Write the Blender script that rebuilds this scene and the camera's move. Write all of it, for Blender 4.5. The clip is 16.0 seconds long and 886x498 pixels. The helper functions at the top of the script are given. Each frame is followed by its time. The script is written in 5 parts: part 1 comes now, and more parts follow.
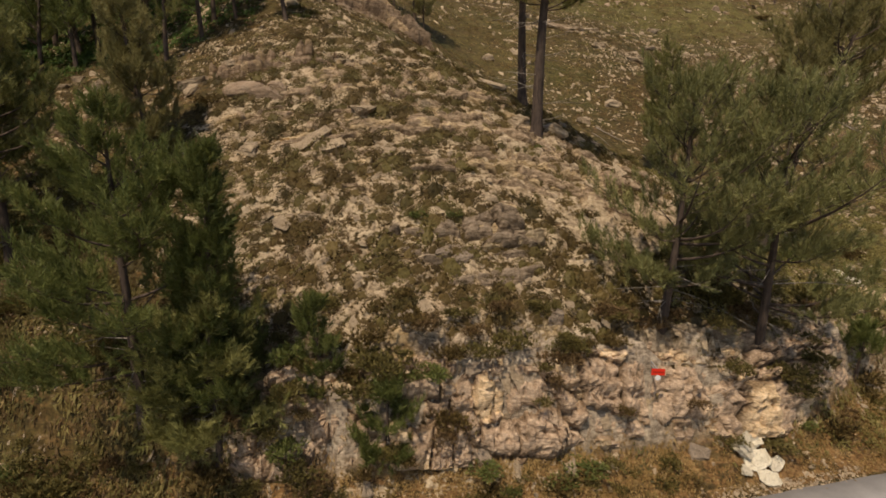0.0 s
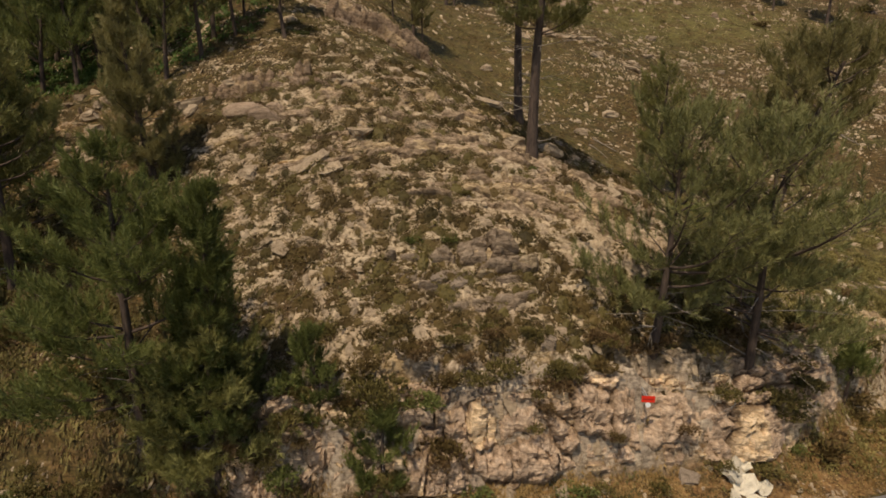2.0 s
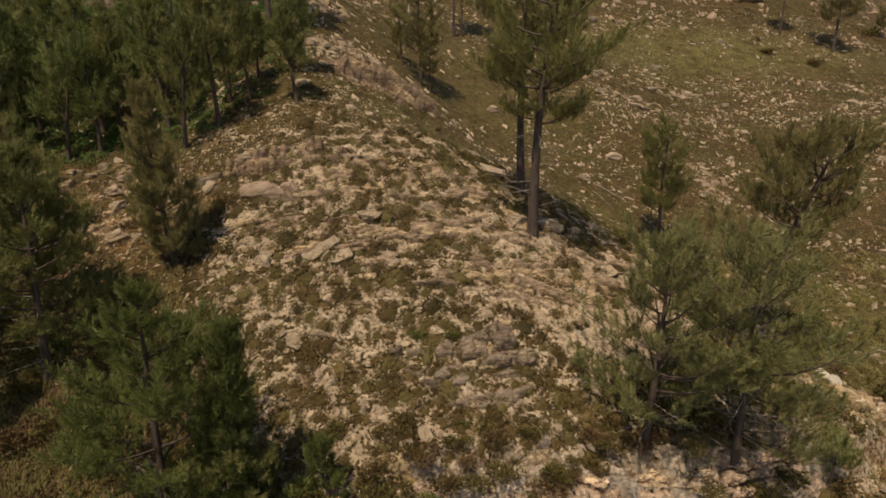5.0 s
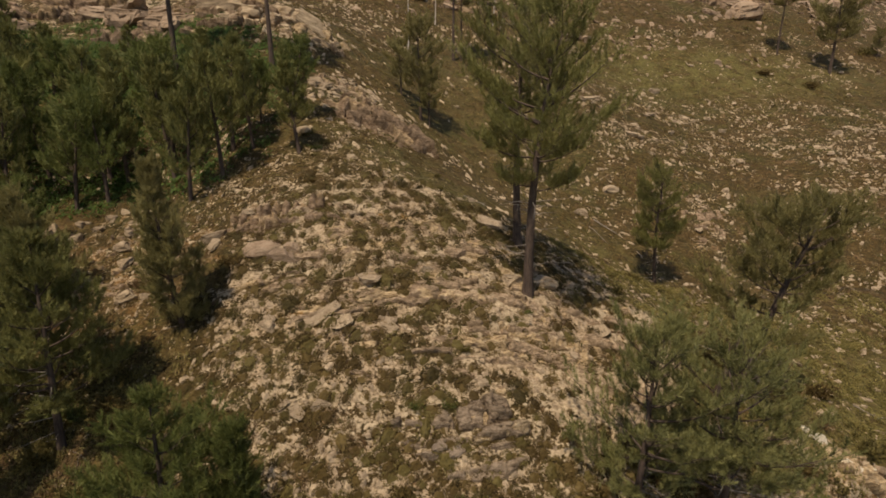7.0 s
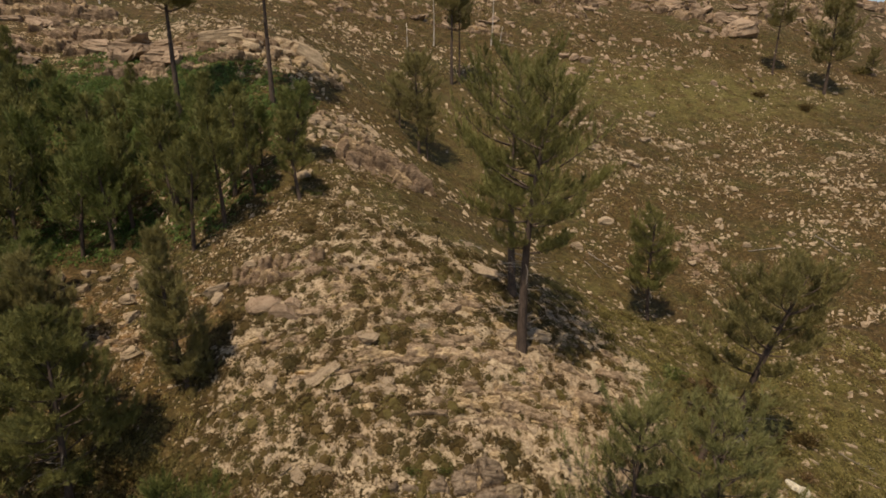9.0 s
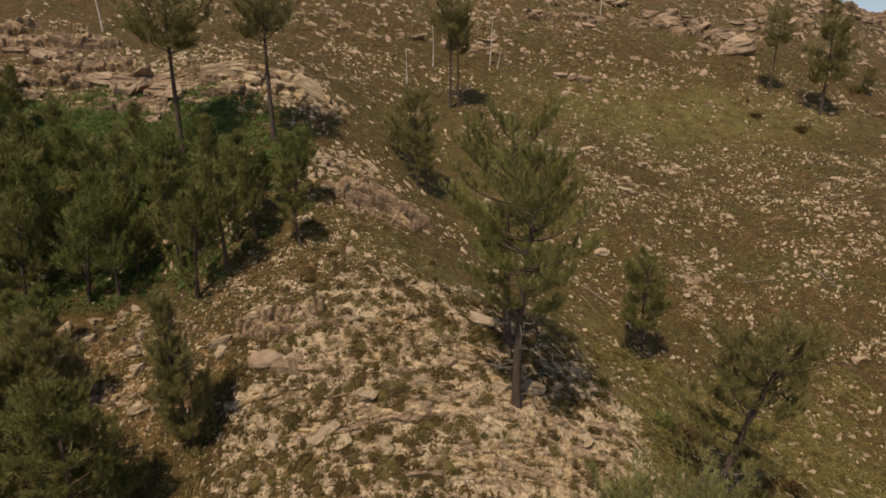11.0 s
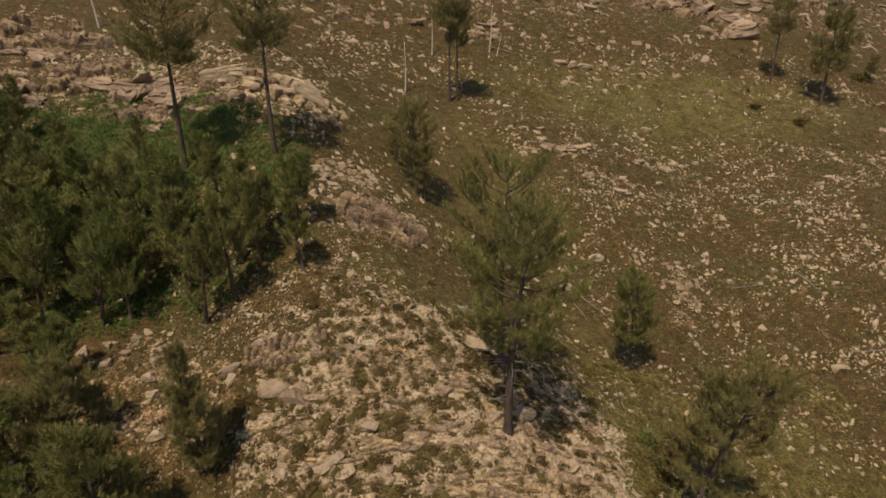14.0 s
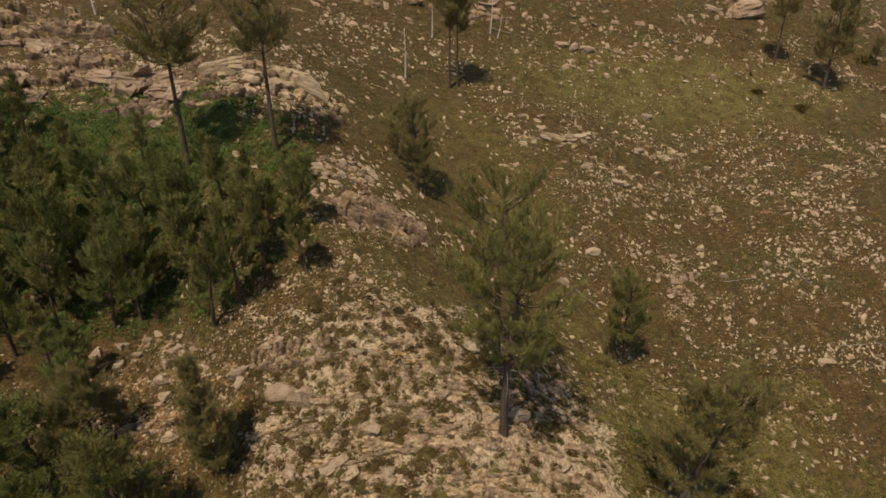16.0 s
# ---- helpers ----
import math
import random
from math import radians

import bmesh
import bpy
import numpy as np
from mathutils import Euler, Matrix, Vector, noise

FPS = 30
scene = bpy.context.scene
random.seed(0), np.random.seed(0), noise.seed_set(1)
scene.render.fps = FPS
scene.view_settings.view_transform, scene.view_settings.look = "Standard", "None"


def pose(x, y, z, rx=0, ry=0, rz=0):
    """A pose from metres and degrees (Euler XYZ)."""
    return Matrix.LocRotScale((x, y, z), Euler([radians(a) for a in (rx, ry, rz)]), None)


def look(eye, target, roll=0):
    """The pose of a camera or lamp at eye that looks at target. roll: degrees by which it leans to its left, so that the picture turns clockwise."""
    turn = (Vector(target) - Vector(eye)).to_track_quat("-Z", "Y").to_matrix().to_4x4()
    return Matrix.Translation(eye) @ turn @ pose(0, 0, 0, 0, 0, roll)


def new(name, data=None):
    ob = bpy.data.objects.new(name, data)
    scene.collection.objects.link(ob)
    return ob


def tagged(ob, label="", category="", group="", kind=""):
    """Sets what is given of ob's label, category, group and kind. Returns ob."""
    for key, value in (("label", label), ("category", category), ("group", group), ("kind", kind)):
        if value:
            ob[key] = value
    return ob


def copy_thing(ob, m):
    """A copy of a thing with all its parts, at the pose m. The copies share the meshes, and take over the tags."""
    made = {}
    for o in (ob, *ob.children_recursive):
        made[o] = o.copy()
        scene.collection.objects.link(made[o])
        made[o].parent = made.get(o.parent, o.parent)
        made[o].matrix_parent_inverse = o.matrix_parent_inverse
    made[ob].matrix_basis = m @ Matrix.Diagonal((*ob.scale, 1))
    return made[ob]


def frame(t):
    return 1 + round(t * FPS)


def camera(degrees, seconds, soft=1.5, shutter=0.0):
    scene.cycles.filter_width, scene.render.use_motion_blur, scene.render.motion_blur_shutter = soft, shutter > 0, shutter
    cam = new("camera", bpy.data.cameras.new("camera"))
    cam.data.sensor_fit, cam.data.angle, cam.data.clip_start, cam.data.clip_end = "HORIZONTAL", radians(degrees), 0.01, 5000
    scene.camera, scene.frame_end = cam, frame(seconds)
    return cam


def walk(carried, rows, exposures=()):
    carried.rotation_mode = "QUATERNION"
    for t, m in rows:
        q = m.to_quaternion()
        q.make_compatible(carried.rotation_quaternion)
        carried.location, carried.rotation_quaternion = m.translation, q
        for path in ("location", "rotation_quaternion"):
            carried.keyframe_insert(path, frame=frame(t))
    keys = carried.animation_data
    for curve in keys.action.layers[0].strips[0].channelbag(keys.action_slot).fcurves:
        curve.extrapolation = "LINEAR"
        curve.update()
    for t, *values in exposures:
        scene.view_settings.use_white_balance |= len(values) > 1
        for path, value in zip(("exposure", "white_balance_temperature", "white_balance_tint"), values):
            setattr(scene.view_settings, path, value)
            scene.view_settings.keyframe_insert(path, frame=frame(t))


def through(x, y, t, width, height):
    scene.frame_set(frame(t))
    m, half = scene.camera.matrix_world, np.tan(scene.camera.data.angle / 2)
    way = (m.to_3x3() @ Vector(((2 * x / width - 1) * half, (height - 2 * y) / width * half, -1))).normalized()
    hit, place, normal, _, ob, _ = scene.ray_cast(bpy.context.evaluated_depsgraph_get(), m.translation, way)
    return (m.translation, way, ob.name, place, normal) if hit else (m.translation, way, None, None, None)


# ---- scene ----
cam = camera(80.7, 16.0, soft=1.7)
METRES, EYE, TILT, LEAN, TURN = 26.0, 20.0, -15.7, 0.0, 0.0
ROWS = [
    (0.0, 0.0, 0.0, 0.0, -0.0, -0.0, -0.0),
    (0.5, 0.003, -0.0011, 0.0013, -0.01, 0.0, 0.01),
    (1.0, 0.0061, -0.0031, 0.01, -0.01, 0.0, 0.04),
    (1.5, 0.0078, -0.0074, 0.0232, 0.03, 0.0, 0.05),
    (2.0, 0.0096, -0.0147, 0.0422, 0.1, -0.02, 0.04),
    (2.5, 0.0118, -0.0229, 0.0632, 0.27, -0.02, 0.0),
    (3.0, 0.014, -0.0326, 0.089, 0.61, -0.06, -0.05),
    (3.5, 0.0151, -0.0417, 0.1158, 0.76, -0.06, -0.07),
    (4.0, 0.0166, -0.0531, 0.1463, 0.88, -0.04, -0.07),
    (6.5, 0.0242, -0.1009, 0.3167, 1.2, -0.15, -0.03),
    (7.0, 0.0274, -0.1081, 0.3526, 1.21, -0.13, 0.01),
    (7.5, 0.0301, -0.1156, 0.3855, 1.18, -0.15, 0.02),
    (8.0, 0.0329, -0.1249, 0.4205, 1.19, -0.14, 0.05),
    (8.5, 0.0347, -0.1348, 0.4543, 1.19, -0.18, 0.06),
    (9.0, 0.0377, -0.1459, 0.4911, 1.22, -0.18, 0.08),
    (9.5, 0.0398, -0.1557, 0.5259, 1.26, -0.18, 0.14),
    (12.0, 0.0556, -0.1987, 0.7067, 1.32, -0.85, 0.17),
    (12.5, 0.0583, -0.2076, 0.7374, 1.3, -1.5, 0.17),
    (13.0, 0.0602, -0.218, 0.7712, 1.33, -2.46, 0.18),
    (13.5, 0.0611, -0.2273, 0.8022, 1.33, -3.43, 0.19),
    (14.0, 0.0613, -0.2373, 0.8366, 1.38, -4.4, 0.19),
    (14.5, 0.0625, -0.2454, 0.8657, 1.42, -5.25, 0.19),
    (15.0, 0.064, -0.2542, 0.8967, 1.44, -6.14, 0.17),
    (15.5, 0.0664, -0.2618, 0.9248, 1.49, -6.94, 0.18),
    (16.0, 0.0689, -0.2695, 0.9572, 1.5, -7.84, 0.19),
]
walk(cam, [(t, pose(0, 0, EYE, TILT, LEAN, TURN) @ pose(METRES * x, METRES * y, METRES * z, 90 + pitch, roll, yaw)) for t, x, y, z, yaw, pitch, roll in ROWS],
     exposures=((0.0, -0.08, 7500, 15), (16.0, -0.08, 7500, 15)))


# ---- world, sun ----
SHADE = Vector((0.21, 0.39, -0.89)).normalized()        # the way that sunlight travels
world = bpy.data.worlds.new("world")
scene.world = world
world.use_nodes = True
sky = world.node_tree.nodes.new("ShaderNodeTexSky")
sky.sky_type = "NISHITA"
sky.sun_disc = False
sky.sun_elevation = radians(63.5)
sky.sun_rotation = radians(208)
sky.altitude = 500
world.node_tree.links.new(sky.outputs[0], world.node_tree.nodes["Background"].inputs[0])
world.node_tree.nodes["Background"].inputs[1].default_value = 0.115
sun = new("sun", bpy.data.lights.new("sun", "SUN"))
sun.data.energy = 3.9
sun.data.angle = radians(0.6)
sun.data.color = (1.0, 0.93, 0.82)
sun.matrix_world = look((0, 0, 120), Vector((0, 0, 120)) + SHADE)


# ---- noise ----
def hashed(ix, iy, iz, seed):
    h = (ix * 374761393 + iy * 668265263 + iz * 1440662683 + seed * 974634777) & 0xFFFFFFFF
    h = ((h ^ (h >> 13)) * 1274126177) & 0xFFFFFFFF
    h = ((h ^ (h >> 16)) * 2246822519) & 0xFFFFFFFF
    return ((h ^ (h >> 15)) & 0xFFFF) / 65535.0


def lattice(x, y, z, seed):
    """Smooth random values between 0 and 1 on a unit lattice."""
    x, y, z = (np.asarray(a, float) for a in np.broadcast_arrays(x, y, z))
    ix, iy, iz = (np.floor(a).astype(np.int64) for a in (x, y, z))
    fx, fy, fz = x - ix, y - iy, z - iz
    fx, fy, fz = (f * f * (3 - 2 * f) for f in (fx, fy, fz))
    out = 0
    for dx in (0, 1):
        for dy in (0, 1):
            for dz in (0, 1):
                w = (fx if dx else 1 - fx) * (fy if dy else 1 - fy) * (fz if dz else 1 - fz)
                out = out + w * hashed(ix + dx, iy + dy, iz + dz, seed)
    return out


def fbm(x, y, z=0.0, seed=0, octaves=4, rough=0.5):
    total, amp, out = 0.0, 1.0, 0.0
    for k in range(octaves):
        out = out + amp * lattice(np.asarray(x) * 2 ** k + 17.3 * k, np.asarray(y) * 2 ** k - 9.1 * k, np.asarray(z) * 2 ** k, seed + k)
        total += amp
        amp *= rough
    return out / total


def cells(x, y, seed):
    """Random plates: the value of the nearest of jittered seeds, and how far the next one lies."""
    x, y = np.asarray(x, float), np.asarray(y, float)
    ix, iy = np.floor(x).astype(np.int64), np.floor(y).astype(np.int64)
    best, second, value = np.full(x.shape, 9.0), np.full(x.shape, 9.0), np.zeros(x.shape)
    for dx in (-1, 0, 1):
        for dy in (-1, 0, 1):
            cx, cy = ix + dx, iy + dy
            d = np.hypot(cx + 0.1 + 0.8 * hashed(cx, cy, 0, seed) - x, cy + 0.1 + 0.8 * hashed(cx, cy, 1, seed) - y)
            v = hashed(cx, cy, 2, seed)
            near = d < best
            second = np.where(near, best, np.minimum(second, d))
            value = np.where(near, v, value)
            best = np.where(near, d, best)
    return value, second - best


def smooth(a, b, v):
    u = np.clip((np.asarray(v, float) - a) / (b - a), 0, 1)
    return u * u * (3 - 2 * u)


def patch(x, y, cx, cy, rx, ry, soft=0.35):
    """1 inside an ellipse, 0 outside, with a ragged soft rim."""
    d = np.sqrt(((x - cx) / rx) ** 2 + ((y - cy) / ry) ** 2)
    d = d + 0.35 * (fbm(np.asarray(x) / 5, np.asarray(y) / 5, seed=77) - 0.5)
    return 1 - smooth(1 - soft, 1 + soft, d)


# ---- the lie of the land: a tilted plane, wide swells and near knolls ----
HILL_PLANE = (-1.07, -0.2, 0.49)
HILL_WIDE = (
    0.05, 0.59, 1.08, 0.23, 0.01,
    -0.53, 1.54, -0.51, -2.24, -0.19,
    -2.57, -0.23, -9.03, 2.76, 1.68,
    1.49, 5.77, -0.1, 4.51, 0.18,
    0.14, 0.67, -0.38, -2.7, -1.43,
    0.0, 0.0, -0.03, -0.08, -0.04,
)
HILL_NEAR = (
    1.31, 2.58, -4.12, -1.72, 2.23,
    -1.59, -0.85, -0.16, 2.96, 5.48,
    1.35, 1.9, 5.2, 2.52, -0.61,
    0.83, 5.34, -0.71, -4.42, 0.03,
    0.81, 0.85, -2.02, 1.77, 5.32,
    2.38, 1.41, -1.76, -0.51, -4.33,
    1.06, -0.4, -2.32, 3.8, 1.07,
)
ROAD_Z = 6.35


def road_edge(x):
    return 13.3 + 0.21 * np.asarray(x, float)


def cut_foot(x):
    x = np.asarray(x, float)
    return 15.4 + 0.14 * np.minimum(x, 8) * smooth(-14, -6, x) + 0.2 * np.maximum(x - 8, 0) + 0.36 * np.maximum(x - 13, 0) - 0.2 * np.minimum(x + 14, 0)


def land(x, y):
    """Height of the bare hillside, without its fine relief."""
    x, y = np.asarray(x, float), np.asarray(y, float)
    X, Y = np.clip(x, -150, 136), np.clip(y, -10, 215)
    z = HILL_PLANE[0] + HILL_PLANE[1] * X + HILL_PLANE[2] * Y
    for i in range(6):
        for j in range(5):
            z = z + HILL_WIDE[i * 5 + j] * np.exp(-((X + 150 - 80 * i) ** 2 + (Y + 20 - 60 * j) ** 2) / (2 * 44 ** 2))
    for i in range(7):
        for j in range(5):
            z = z + HILL_NEAR[i * 5 + j] * np.exp(-((X + 36 - 14 * i) ** 2 + (Y - 16 - 14 * j) ** 2) / (2 * 13 ** 2))
    z = z - 0.75 * np.maximum(y - 188, 0) - 0.02 * np.maximum(x - 128, 0) * smooth(150, 190, y) - 0.04 * np.maximum(x - 148, 0) * smooth(60, 140, y) + 0.1 * np.maximum(-150 - x, 0)
    edge, foot = road_edge(np.clip(x, -60, 60)), cut_foot(np.clip(x, -60, 60))
    verge = ROAD_Z + 0.1 + 0.28 * np.maximum(y - edge, 0)
    face = verge + 2.5 * np.maximum(y - foot, 0)
    low = np.where(y > edge + 24, z, np.maximum(z, verge))
    bank = verge + 0.55 * smooth(-1.4, 0.25, y - foot) * (1 - smooth(0.3, 1.5, y - foot)) * smooth(-10, -6, x) * (1 - smooth(13, 18, x))
    z = np.where(y > foot + 1.5, np.minimum(low, face), np.where(y > foot, np.maximum(np.minimum(low, face), bank), bank))
    return np.maximum(np.where(y < edge - 6.2, ROAD_Z - 0.42 * (edge - 6.2 - y), z), -45)


def bareness(x, y):
    """How much of the ground is naked rock and soil, from 0 to 1."""
    b = (0.56 + 0.08 * smooth(26, 33, y)) * patch(x, y, -1.2, 27.3, 13.2, 13.4, 0.2)
    b = np.maximum(b, 0.42 * patch(x, y, -7.5, 22.5, 6.5, 5.5, 0.3))
    b = np.maximum(b, 0.86 * patch(x, y, 7.6, 26.5, 7.0, 4.8, 0.5))
    b = np.maximum(b, 0.4 * patch(x, y, -21, 32, 8, 6.5))
    b = np.maximum(b, 0.42 * patch(x, y, -9, 38.5, 9, 5))
    b = np.maximum(b, 0.4 * patch(x, y, 28, 54.5, 3.2, 7.5, 0.9))
    b = np.maximum(b, 0.34 * patch(x, y, -7, 52, 6.0, 8.0))
    b = np.maximum(b, 0.33 * patch(x, y, -3, 42, 9, 4))
    b = np.maximum(b, 0.52 * patch(x, y, 0, 36.0, 11, 5.0))
    b = np.maximum(b, 0.56 * patch(x, y, 1.5, 20.3, 9, 2.8))
    b = np.maximum(b, 0.3 * patch(x, y, 15.5, 36, 6.5, 11, 0.5))
    b = np.maximum(b, 0.6 * patch(x, y, 10.2, 31.0, 5.0, 6.5))
    b = np.maximum(b, 0.4 * patch(x, y, -36, 68, 28, 8.5))
    b = np.maximum(b, 0.33 * patch(x, y, 20, 142, 130, 27))
    b = np.maximum(b, 0.5 * patch(x, y, 19, 23, 8, 3.6))
    b = np.maximum(b, 0.3 * patch(x, y, 23, 73, 14, 11, 0.6))
    b = np.maximum(b, 0.22 * patch(x, y, 44, 52, 12, 12, 0.6))
    b = np.maximum(b, 0.62 * wallness(x, y))
    return np.maximum(b, 0.13 + 0.13 * patch(x, y, 48, 74, 36, 40, 0.3))


def greenness(x, y):
    g = 0.95 * patch(x, y, -35, 55, 16, 9)
    g = np.maximum(g, 0.95 * patch(x, y, 40, 98, 30, 11, 0.5))
    g = np.maximum(g, 0.4 * patch(x, y, -5, 44, 14, 5, 0.5))
    g = np.maximum(g, 0.5 * patch(x, y, 2, 70, 13, 17, 0.6))
    g = np.maximum(g, 0.8 * patch(x, y, 14, 42, 6, 9, 0.5))
    g = np.maximum(g, 0.9 * patch(x, y, 22, 32, 13, 10, 0.5))
    return np.maximum(g, 0.22 * patch(x, y, -16, 18, 10, 8))


def wallness(x, y):
    """1 on the steep rock cut above the verge."""
    up = y - cut_foot(x)
    return smooth(0.0, 0.55, up) * (1 - smooth(1.5, 3.4, up)) * smooth(-9.5, -6.0, x) * (1 - smooth(17, 22, x))


def dryness(x, y):
    """Straw-coloured verge and rusty litter on the banks."""
    verge = smooth(-0.2, 0.4, y - road_edge(x)) * (0.2 + 0.8 * smooth(-11, -7, x)) * (1 - smooth(0.1, 0.8, y - cut_foot(x)))
    bank = 0.25 * patch(x, y, -14, 16.5, 12, 7) + 0.35 * patch(x, y, 17, 22, 8, 6)
    return np.clip(np.maximum(verge, np.maximum(bank, 0.3 * patch(x, y, -21, 31, 8, 7))), 0, 1)


def relief(x, y):
    """Ledges, plates, hummocks and cracks on the land."""
    x, y = np.asarray(x, float), np.asarray(y, float)
    b, wall = bareness(x, y), wallness(x, y)
    off_road = smooth(0.0, 1.6, y - road_edge(x))
    n = fbm(x / 2.6, y / 1.7, seed=3, octaves=5, rough=0.55) - 0.5
    warp = 0.9 * (fbm(x / 1.4, y / 1.2, seed=21, octaves=3) - 0.5)
    big, gap = cells(x / 2.3 + warp, (y - 0.22 * x) / 1.0 + warp, 31)
    small, seam = cells(x / 0.85 + warp, (y - 0.15 * x) / 0.45 - warp, 32)
    plates = (big - 0.5) * 0.42 + (small - 0.5) * 0.2 - 0.16 * (1 - smooth(0.0, 0.14, gap)) - 0.07 * (1 - smooth(0.0, 0.16, seam))
    block, split = cells(x / 1.35 + warp, y / 0.62 + 0.6 * warp, 33)
    chip, crack = cells(x / 0.5 - warp, y / 0.26 + warp, 34)
    faces = (block - 0.5) * 1.25 + (chip - 0.5) * 0.4 - 0.35 * (1 - smooth(0.0, 0.16, split)) - 0.12 * (1 - smooth(0.0, 0.2, crack))
    hum = fbm(x / 0.8, y / 0.6, seed=9, octaves=3) - 0.5
    far = 1 + smooth(60, 130, y) * 1.2
    return off_road * (n * (0.45 + 0.7 * b) * far + plates * 1.15 * b * far * (1 - wall) + faces * wall + hum * (0.12 + 0.2 * b))


def height(x, y):
    return land(x, y) + relief(x, y)


def gz(x, y):
    return float(height(np.array([x]), np.array([y]))[0])


def slope(x, y, e=0.8):
    return (land(x + e, y) - land(x - e, y)) / (2 * e), (land(x, y + e) - land(x, y - e)) / (2 * e)


# ---- materials ----
class Nodes:
    def __init__(self, name):
        self.mat = bpy.data.materials.new(name)
        self.mat.use_nodes = True
        self.tree = self.mat.node_tree
        self.bsdf = self.tree.nodes["Principled BSDF"]
        self.bsdf.inputs["Specular IOR Level"].default_value = 0.25

    def make(self, kind, **sockets):
        n = self.tree.nodes.new(kind)
        for key, value in sockets.items():
            self.put(n.inputs[key.replace("_", " ")], value)
        return n

    def put(self, socket, value):
        if isinstance(value, bpy.types.NodeSocket):
            self.tree.links.new(value, socket)
        else:
            socket.default_value = value

    def place(self):
        return self.make("ShaderNodeTexCoord").outputs["Object"]

    def noise(self, scale, detail=4.0, rough=0.55, where=None, distortion=0.0):
        n = self.make("ShaderNodeTexNoise", Scale=scale, Detail=detail, Roughness=rough, Distortion=distortion)
        if where is not None:
            self.put(n.inputs["Vector"], where)
        return n.outputs["Fac"]

    def maths(self, op, a, b=0.0, c=0.0, clamp=False):
        n = self.tree.nodes.new("ShaderNodeMath")
        n.operation, n.use_clamp = op, clamp
        for socket, v in zip(n.inputs, (a, b, c)):
            self.put(socket, v)
        return n.outputs[0]

    def ramp(self, fac, *stops):
        n = self.tree.nodes.new("ShaderNodeValToRGB")
        while len(n.color_ramp.elements) < len(stops):
            n.color_ramp.elements.new(0.5)
        for e, (at, col) in zip(n.color_ramp.elements, stops):
            e.position, e.color = at, (*col, 1) if len(col) == 3 else col
        self.put(n.inputs[0], fac)
        return n.outputs[0]

    def mix(self, fac, a, b, kind="MIX"):
        n = self.tree.nodes.new("ShaderNodeMix")
        n.data_type, n.blend_type = "RGBA", kind
        for socket, v in ((n.inputs[0], fac), (n.inputs[6], a), (n.inputs[7], b)):
            self.put(socket, (*v, 1) if isinstance(v, tuple) and len(v) == 3 else v)
        return n.outputs[2]

    def attribute(self, name):
        n = self.tree.nodes.new("ShaderNodeAttribute")
        n.attribute_name = name
        return n.outputs["Fac"]

    def between(self, value, lo, hi):
        n = self.tree.nodes.new("ShaderNodeMapRange")
        n.interpolation_type = "SMOOTHSTEP"
        self.put(n.inputs[0], value)
        self.put(n.inputs[1], lo)
        self.put(n.inputs[2], hi)
        return n.outputs[0]

    def bump(self, height_, strength=0.5, distance=0.05):
        n = self.make("ShaderNodeBump", Strength=strength, Distance=distance, Height=height_)
        self.put(self.bsdf.inputs["Normal"], n.outputs[0])

    def done(self, colour, rough=0.9):
        self.put(self.bsdf.inputs["Base Color"], (*colour, 1) if isinstance(colour, tuple) else colour)
        self.put(self.bsdf.inputs["Roughness"], rough)
        return self.mat


